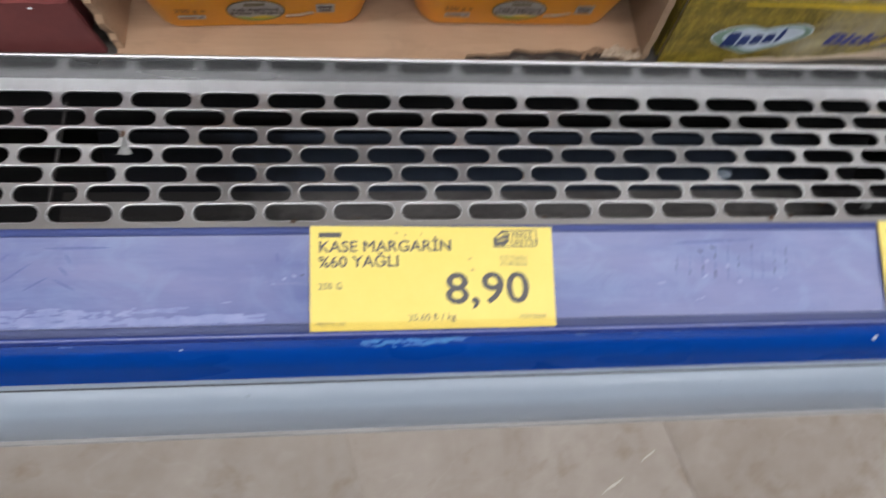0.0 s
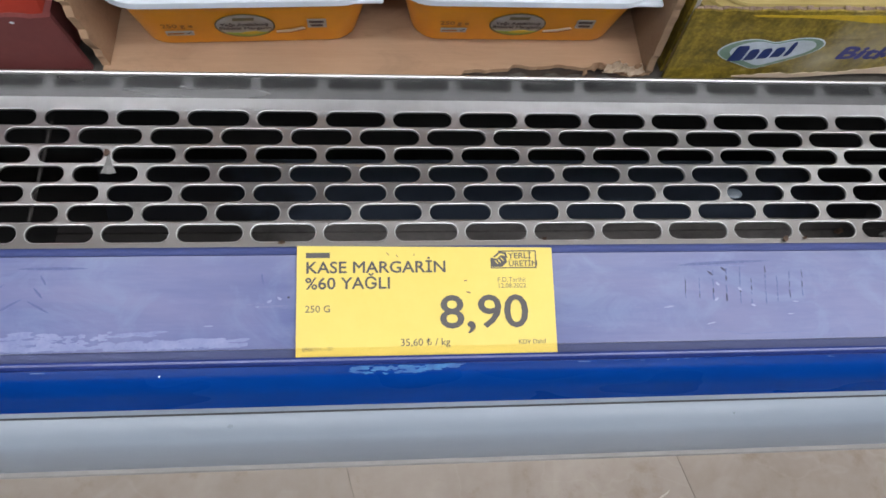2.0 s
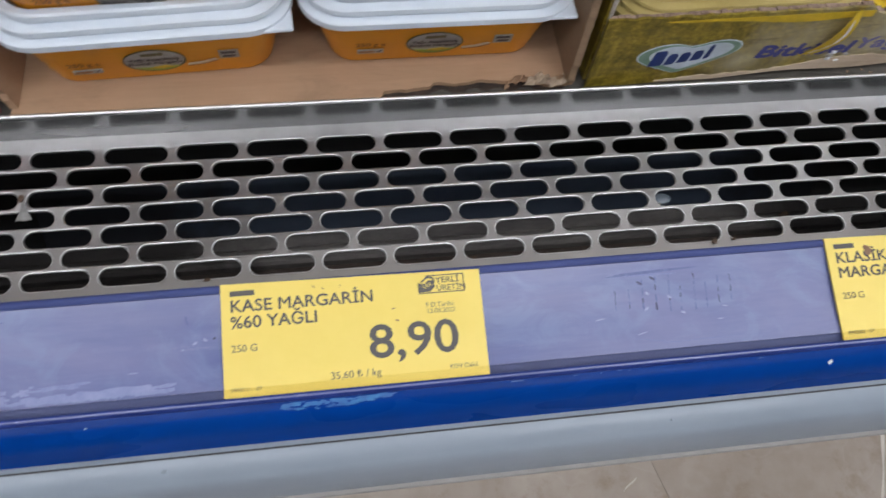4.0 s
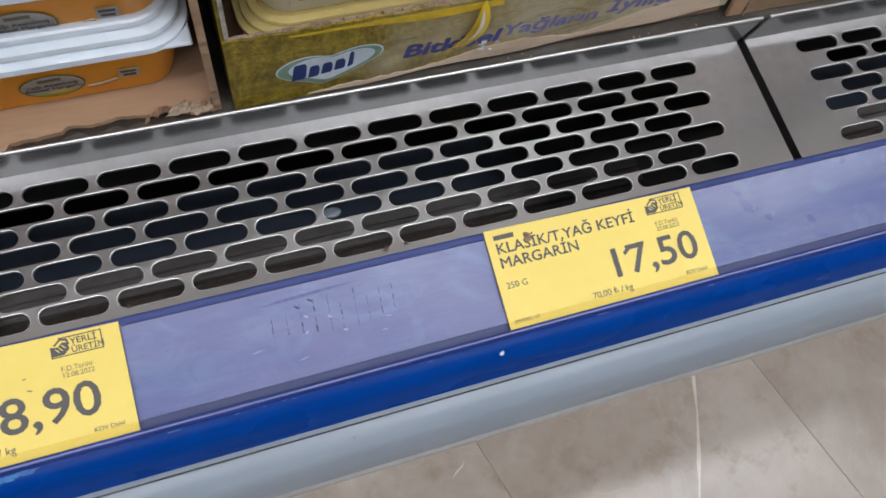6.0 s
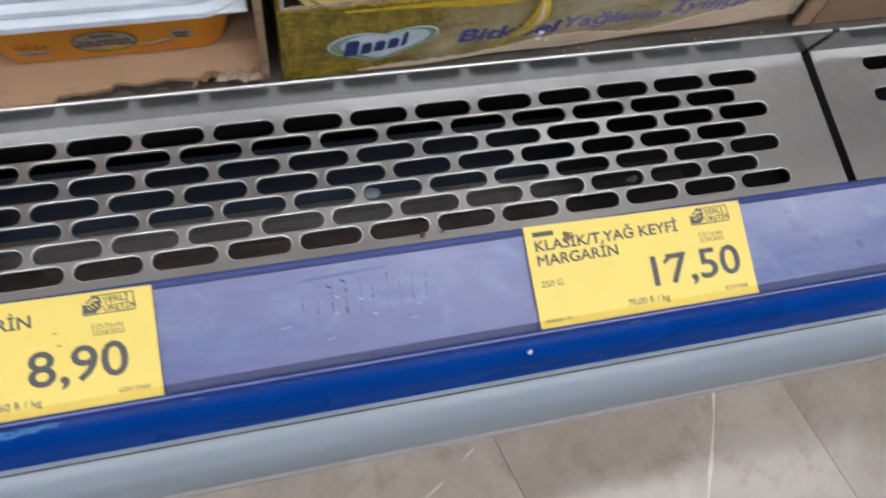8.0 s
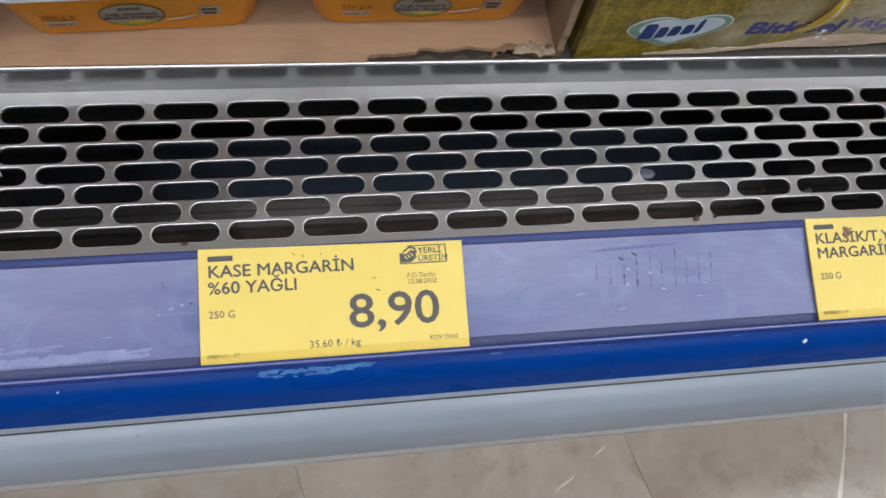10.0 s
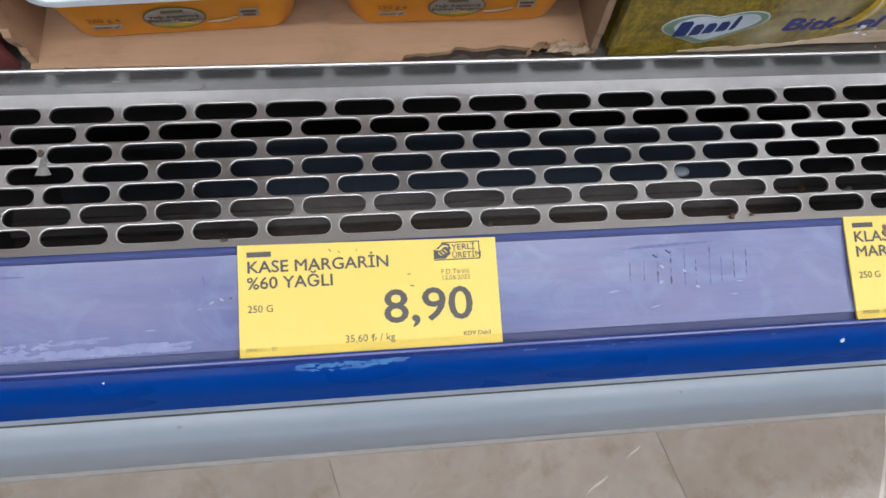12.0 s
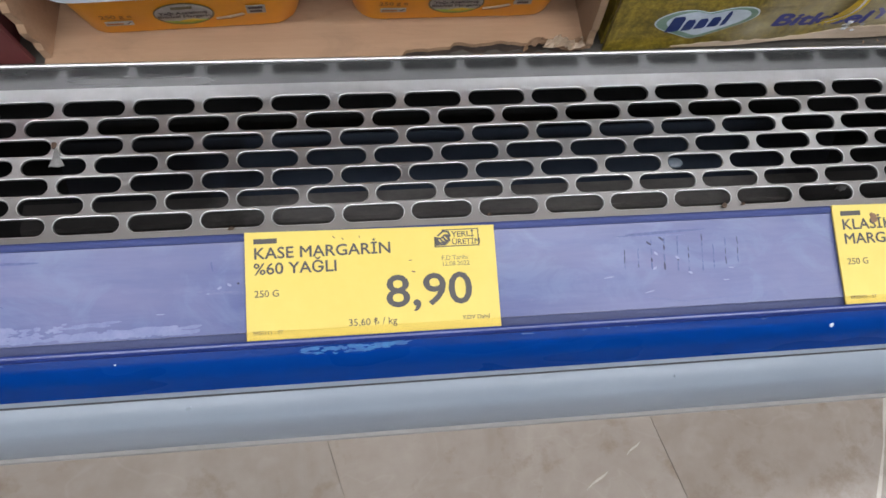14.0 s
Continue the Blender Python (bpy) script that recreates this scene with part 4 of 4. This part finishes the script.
def printed_tray():
    """Low printed display tray, its upper edge torn to bare board and film clinging to it."""
    rng = random.Random(5)
    m = pose(-0.2145, 0.1166, DECK, 0, 0, 1.4)
    t = thing("printed_tray", "golden flower-field printed tray with torn edges and yellow film", "carton", m)
    w, d, h = 0.232, 0.24, 0.0388

    def wall(x0, x1, y0, y1, nm, mat, top_of):
        bm = bmesh.new()
        pts, x = [], x0
        while x < x1:
            pts.append((x, top_of(x) + rng.uniform(-0.0005, 0.0005)))
            x += rng.uniform(0.0015, 0.004)
        pts = [(x0, low(x0))] + [(x, z) for x, z in pts] + [(x1, top_of(x1))]
        xs = [x1 - (x1 - x0) * k / 40 for k in range(40)]
        pts += [(x, low(x) + rng.uniform(-0.0003, 0.0003)) for x in xs]
        a = [bm.verts.new((x, y0, z)) for x, z in pts]
        b = [bm.verts.new((x, y1, z)) for x, z in pts]
        bm.faces.new(a), bm.faces.new(b[::-1])
        for i in range(len(a)):
            j = (i + 1) % len(a)
            bm.faces.new((a[i], a[j], b[j], b[i]))
        return part(nm, bm, mat, t)

    def low(x):
        return 0.0003 + (0.0016 * (0.5 + 0.5 * math.sin(x * 90)) + 0.0045 * (x - 0.05) / 0.18 if x > 0.05 else 0)

    def top(x):
        return h - (0.004 if x > 0.113 else 0) - (0.006 * (x - 0.14) / 0.09 if x > 0.14 else 0)

    front = wall(0.0, w, 0.0, 0.0012, "front_print", FIELD, top)
    part("front_board", box(0.001, w - 0.001, 0.0013, 0.0036, 0.0015, h - 0.0128), CARD_DARK, t)
    bm = bmesh.new()
    x, rim = 0.002, []
    while x < w - 0.004:
        rim.append(x)
        x += 0.0026
    for k, x in enumerate(rim):
        zz = top(x + 0.0024) - 0.0012 + rng.uniform(-0.0004, 0.0006) + (rng.uniform(0, 0.0016) if x > 0.112 else 0)
        vs = [bm.verts.new(p) for p in ((x, 0.0013, h - 0.0125), (x + 0.0024, 0.0013, h - 0.0125), (x + 0.0024, 0.0013, zz), (x, 0.0013, zz), (x, 0.0036, h - 0.0125), (x + 0.0024, 0.0036, h - 0.0125), (x + 0.0024, 0.0036, zz + 0.0004), (x, 0.0036, zz + 0.0004))]
        for q in ((0, 1, 2, 3), (3, 2, 6, 7), (1, 5, 6, 2), (5, 4, 7, 6), (4, 0, 3, 7)):
            bm.faces.new([vs[i] for i in q])
    part("flute_edge", bm, FLUTE, t, "bare corrugated edge")
    for x in (0.0, w - 0.003):
        part("side", box(x, x + 0.0012, 0.004, d, 0.0003, h + (0.085 if x == 0 else 0.0)), FIELD, t)
        part("side_lining", box(x + 0.0013, x + 0.003, 0.004, d, 0.0003, h + (0.083 if x == 0 else -0.001)), TORN_BOARD, t)
    part("bottom", box(0.003, w - 0.003, 0.0037, d, 0.0003, 0.0018), CARD, t)
    face = pose(0, 0, 0, 90)
    up = Matrix.Translation((0, -0.0001, 0)) @ face
    heart_logo(t, up @ Matrix.Translation((0.0393, 0.0172, 0.0)), 0.044, LOGO_WHITE)
    lettering("Bitkisel", 0.0700, 0.0126, 0.0100, NAVY, t, up, 0.038, shear=0.18, squeeze=1.50)
    lettering("Yağların", 0.1140, 0.0146, 0.0092, FADED_NAVY, t, up, 0.032, shear=0.18, squeeze=1.48)
    lettering("İyiliği", 0.1640, 0.0170, 0.0096, FADED_NAVY, t, up, 0.032, shear=0.18, squeeze=1.65)
    put(part("yellow_border", plate_of([(0.024, h - 0.0018), (0.026, h - 0.0026), (0.034, h - 0.0030), (0.045, h - 0.0030), (0.06, h - 0.0040), (0.075, h - 0.0058), (0.09, h - 0.0060), (0.102, h - 0.0050), (0.112, h - 0.0052), (0.112, h - 0.0018)], 0.00015), YELLOW, t), up)
    # pale torn layer along the lower edge
    pts, x = [], 0.030
    while x < w - 0.004:
        pts.append((x, 0.0022 + 0.0095 * min(1, max(0, (x - 0.03) / 0.10)) * (0.75 + 0.25 * math.sin(x * 70)) + 0.0085 * max(0, (x - 0.15) / 0.08) + rng.uniform(-0.0006, 0.0006)))
        x += rng.uniform(0.002, 0.004)
    put(part("torn_layer", plate_of([(0.030, 0.0014)] + pts + [(w - 0.004 - 0.006 * k, low(w - 0.004 - 0.006 * k) + 0.0003) for k in range(30)], 0.0002), CARD_PALE, t), up)

    def crescent(x, z, length, width, turn, mat, lift):
        n, bm = 14, bmesh.new()
        a, b = [], []
        for i in range(n + 1):
            u = i / n
            bow, half = 0.16 * length * math.sin(math.pi * u), width / 2 * math.sin(math.pi * min(1, 0.06 + u * 0.94)) ** 0.7
            curl = 0.0020 * math.sin(math.pi * u)
            a.append(bm.verts.new((bow - half, length * (u - 0.5), curl)))
            b.append(bm.verts.new((bow + half, length * (u - 0.5), curl * 0.3)))
        for i in range(n):
            bm.faces.new((a[i], b[i], b[i + 1], a[i + 1]))
        put(part("film_shred", bm, mat, t, smooth=True), Matrix.Translation((x, -0.0010 - lift, z)) @ face @ pose(0, 0, 0, 6, 0, turn))

    crescent(0.0965, 0.0250, 0.034, 0.0085, -20, FILM, 0.0)
    crescent(0.0977, 0.0257, 0.023, 0.0032, -20, CREAM, 0.0016)
    for k in range(5):
        put(part("crumpled_film", crumple(rng, rng.uniform(0.0009, 0.0020)), BADGE if k % 2 else ICE, t), Matrix.Translation((0.1095 + rng.uniform(-0.005, 0.006), -0.0006, 0.0105 + rng.uniform(-0.003, 0.003))) @ face)
    return t


printed_tray()
GOLD_LABEL = "cream margarine tub with a pale gold lid in the printed tray"
for level in range(3):
    tub(0.090, 0.076, CREAM if level else GOLD, GOLD, pose(-0.1525, 0.1695, DECK + 0.0022 + 0.0312 * level, 0, 0, 1.2), GOLD_LABEL, "cream", "gold-lidded margarine tubs", 0.90, 0.62)
    tub(0.090, 0.076, CREAM, GOLD, pose(-0.1525, 0.262, DECK + 0.0022 + 0.0312 * level, 0, 0, 1.6), GOLD_LABEL, "cream", "gold-lidded margarine tubs", 0.90, 0.62)
    tub(0.090, 0.076, CREAM, GOLD, pose(-0.043, 0.266, DECK + 0.0022 + 0.0312 * level, 0, 0, 1.6), GOLD_LABEL, "cream", "gold-lidded margarine tubs", 0.90, 0.62)
tub(0.090, 0.076, CREAM, FILM, pose(-0.0445, 0.1735, DECK + 0.0022, 0, 0, 1.8), "margarine tub with a bright yellow lid in the printed tray", "cream", "yellow-lidded margarine tubs", 0.90, 0.62)
tub(0.090, 0.076, CREAM, FILM, pose(-0.0440, 0.1745, DECK + 0.0334, 0, 0, 1.0), "margarine tub with a bright yellow lid in the printed tray", "cream", "yellow-lidded margarine tubs", 0.90, 0.62)


def maroon_carton():
    t = thing("maroon_carton", "maroon carton with torn upper edge holding red packs", "carton", pose(-0.4460, 0.1168, DECK, 0, 0, 0.6))
    rng = random.Random(8)
    pts, x = [(-0.26, 0.0004)], -0.26
    bm = bmesh.new()
    while x < 0:
        pts.append((x, 0.0285 + rng.uniform(-0.0008, 0.0008)))
        x += rng.uniform(0.002, 0.006)
    pts = [q for q in pts if q[0] < -0.0075] + [(-0.0062, 0.0288), (-0.0032, 0.0150), (0, 0.0004)]
    fr = part("front", plate_of(pts, 0.0022), MAROON, t)
    put(fr, pose(0, 0.0024, 0, 90))
    part("side", box(-0.0095, -0.0070, 0.0026, 0.24, 0.0004, 0.0280), MAROON, t)
    part("bottom", box(-0.26, -0.0098, 0.0026, 0.24, 0.0004, 0.0022), CARD, t)
    # crumpled clear film, its glints put into the white colour
    for fx, fz, fs in ((-0.020, 0.0262, 0.0010), (-0.0345, 0.0252, 0.0007)):
        put(part("crumpled_film", crumple(rng, fs), ICE, t), pose(fx, -0.0003, fz, 90))
    return t


maroon_carton()
for k in range(2):
    r = thing("red_pack", "red packaged block standing in the maroon carton", "pack", pose(-0.5115 - 0.118 * k, 0.1712, DECK + 0.0024, 0, 0, 0.6), "red packs")
    part("wrapper", loft([(0.0, 0.054, 0.045, 0.004), (0.001, 0.055, 0.046, 0.005), (0.062, 0.055, 0.046, 0.005), (0.063, 0.054, 0.045, 0.004)], 4), RED, r)


def brown_carton():
    t = thing("brown_carton", "closed brown corrugated cardboard carton on the deck", "cardboard box", pose(0.0195, 0.1196, DECK, 0, 0, -0.4))
    rng = random.Random(3)
    pts, x = [], 0.010
    while x < 0.128:
        pts.append((x, 0.0006 + rng.uniform(0, 0.0007)))
        x += rng.uniform(0.0015, 0.004)
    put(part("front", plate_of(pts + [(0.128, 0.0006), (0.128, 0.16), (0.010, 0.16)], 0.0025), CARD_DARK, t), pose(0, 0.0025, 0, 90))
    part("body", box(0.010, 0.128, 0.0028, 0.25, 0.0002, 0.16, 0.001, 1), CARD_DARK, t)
    part("flap", box(0.0, 0.0085, 0.0, 0.0024, 0.0002, 0.16, 0.0004, 1), CARD, t)
    part("flap_edge", box(0.0087, 0.0098, -0.0006, 0.0024, 0.0002, 0.16), FLUTE, t)
    return t


brown_carton()
end = thing("red_carton", "dull red printed carton on the deck", "carton", pose(0.152, 0.127, DECK, 0, 0, 0.5))
part("body", box(0, 0.2, 0, 0.2, 0.0, 0.1, 0.0015, 2), MAROON, end)
put(part("print_bar", plate_of(rect(0.006, 0.05, 0.012, 0.016), 0.0003), BADGE, end), pose(0, -0.0001, 0, 90))


# ---- specks and wear on rail and grille ----
def flake(x, y, z, size, mat, label, turn, nm, cat):
    rng = random.Random(int(abs(x) * 1e4))
    pts = [(size * rng.uniform(0.6, 1.1) * math.cos(k * 0.9), size * rng.uniform(0.35, 0.7) * math.sin(k * 0.9)) for k in range(7)]
    ob = part(nm, plate_of(pts, 0.0004), mat)
    ob.matrix_world = pose(x, y, z, *turn)
    return tagged(ob, label, cat)


def bumper_top(y):
    """Height of the blue rail's face at y."""
    return min((bumper_at(k / 60) for k in range(61)), key=lambda q: abs(q[0] - y))[1] - 0.0001


flake(-0.1385, -0.0058, bumper_top(-0.0058), 0.0016, ICE, "small white paint fleck on the blue rail", (44, 0, 20), "paint_fleck", "paint fleck")
flake(0.0476, -0.0061, bumper_top(-0.0061), 0.0011, ICE, "small white paint fleck on the blue rail", (45, 0, 60), "paint_fleck", "paint fleck")
flake(-0.4402, 0.0868, Z0 - 0.0007, 0.0020, GRIME, "dark crumb stuck to the grille bar", (7, 0, 80), "crumb", "crumb")
shred = part("paper_shred", plate_of([(-0.0006, 0.0040), (0.0004, 0.0042), (0.0012, 0.0012), (0.0036, -0.0034), (0.0012, -0.0040), (-0.0014, -0.0036), (-0.0024, -0.0038), (-0.0010, 0.0004)], 0.0003), SHRED)
shred.matrix_world = pose(-0.4392, 0.0812, Z0 - 0.0012, 7)
tagged(shred, "thin whitish paper shred stuck between grille slots", "paper shred")
flake(-0.1695, 0.0487, Z0 - 0.0047, 0.0020, GRIME, "brown food residue on the grille", (7, 0, 40), "food_residue", "residue")
flake(-0.1610, 0.0490, Z0 - 0.0047, 0.0013, GRIME, "brown food residue on the grille", (7, 0, 10), "food_residue", "residue")
flake(-0.4105, -0.0040, bumper_top(-0.0040), 0.0005, ICE, "tiny white paint fleck on the blue rail", (34, 0, 10), "paint_fleck", "paint fleck")
flake(-0.3880, -0.0176, Z0 - 0.0205, 0.0014, SMUDGE, "faint dark scuff on the grey bumper trim", (22, 0, 5), "scuff", "scuff")
flake(-0.2000, -0.0180, Z0 - 0.0208, 0.0007, SMUDGE, "faint dark scuff on the grey bumper trim", (24, 0, 80), "scuff", "scuff")
flake(-0.2690, 0.0496, Z0 - 0.0051, 0.0011, GRIME, "brown food residue on the grille", (7, 0, 5), "food_residue", "residue")
flake(-0.3715, 0.0486, Z0 - 0.0052, 0.0014, GRIME, "brown food residue on the grille", (7, 0, 5), "food_residue", "residue")
rng_c = random.Random(21)
for fx, fy, fz, fs, fm, fl in ((0.0285, 0.1535, 0.1912, 0.0050, SHRED, "pale food scrap lying on the dusty pan edge"), (-0.0060, 0.1560, 0.1910, 0.0042, GRIME, "brown food scrap lying on the dusty pan edge")):
    scrap = part("food_scrap", crumple(rng_c, fs), fm, smooth=True)
    scrap.matrix_world = pose(fx, fy, fz, 0, 0, 20)
    tagged(scrap, fl, "food scrap")
for k in range(7):
    flake(rng_c.uniform(-0.12, 0.01), rng_c.uniform(0.1165, 0.1195), DECK + 0.0002, rng_c.uniform(0.0005, 0.0010), CARD, "small brown crumb lying on the dusty deck", (0, 0, rng_c.uniform(0, 180)), "crumb", "crumb")
drop = bmesh.new()
bmesh.ops.create_icosphere(drop, subdivisions=3, radius=0.0034, matrix=Matrix.Diagonal((1.2, 0.75, 0.35, 1)))
blob = part("frost_lump", drop, FROST, smooth=True)
blob.matrix_world = pose(-0.1867, 0.0700, Z0 - 0.0048)
tagged(blob, "pale frost lump caught in a grille slot", "frost lump")

# ---- floor pieces, laid askew to the cabinet ----
TILE_W, TURN_DEG = 0.271, 14.8
tile_bm = box(-TILE_W / 2 + 0.0002, TILE_W / 2 - 0.0002, -TILE_W + 0.0002, TILE_W - 0.0002, -0.0038, 0.0, 0.0002, 1)
tile_mesh = None
spin = pose(-0.0675, 0.0, 0, 0, 0, TURN_DEG)
for i in range(-18, 24):
    for j in range(-12, 6):
        m = spin @ Matrix.Translation(((i + 0.5) * TILE_W, j * 2 * TILE_W - 0.03, 0))
        corners = [m @ Vector((sx * TILE_W / 2, sy * TILE_W, 0)) for sx in (-1, 1) for sy in (-1, 1)]
        if not all(ROOM[0] < q.x < ROOM[1] and ROOM[2] < q.y < ROOM[3] for q in corners):
            continue
        if tile_mesh is None:
            first = part("tile", tile_bm, TILE)
            tile_mesh, ob = first.data, first
        else:
            ob = new("tile", tile_mesh)
        ob.parent = FLOOR
        ob.matrix_world = m
vein = bmesh.new()
path = ((0.146, 0.040), (0.1385, 0.018), (0.130, -0.004), (0.118, -0.030), (0.1105, -0.046), (0.104, -0.060), (0.093, -0.083), (0.080, -0.125))
edge_l = [vein.verts.new((x - 0.0015 - 0.0008 * math.sin(k * 2.1), y, 0.0)) for k, (x, y) in enumerate(path)]
edge_r = [vein.verts.new((x + 0.0015 + 0.0010 * math.cos(k * 1.7), y, 0.0)) for k, (x, y) in enumerate(path)]
for k in range(len(path) - 1):
    vein.faces.new((edge_l[k], edge_r[k], edge_r[k + 1], edge_l[k + 1]))
vo = part("stone_vein", vein, VEIN, FLOOR)
vo.location.z = 0.0003
for x0, y0, x1, y1, wide in ((-0.0905, 0.0145, -0.1045, 0.0040, 0.0006), (-0.1230, -0.0080, -0.1440, -0.0215, 0.0008)):
    scar, steps = bmesh.new(), 8
    left, right = [], []
    for k in range(steps + 1):
        u = k / steps
        half = wide * math.sin(math.pi * (0.08 + 0.84 * u)) * (0.7 + 0.3 * math.sin(5 * u))
        x, y = x0 + (x1 - x0) * u + 0.0008 * math.sin(7 * u), y0 + (y1 - y0) * u
        left.append(scar.verts.new((x - half, y + half, 0.0)))
        right.append(scar.verts.new((x + half, y - half, 0.0)))
    for k in range(steps):
        scar.faces.new((left[k], right[k], right[k + 1], left[k + 1]))
    part("floor_scratch", scar, VEIN, FLOOR).location.z = 0.0003
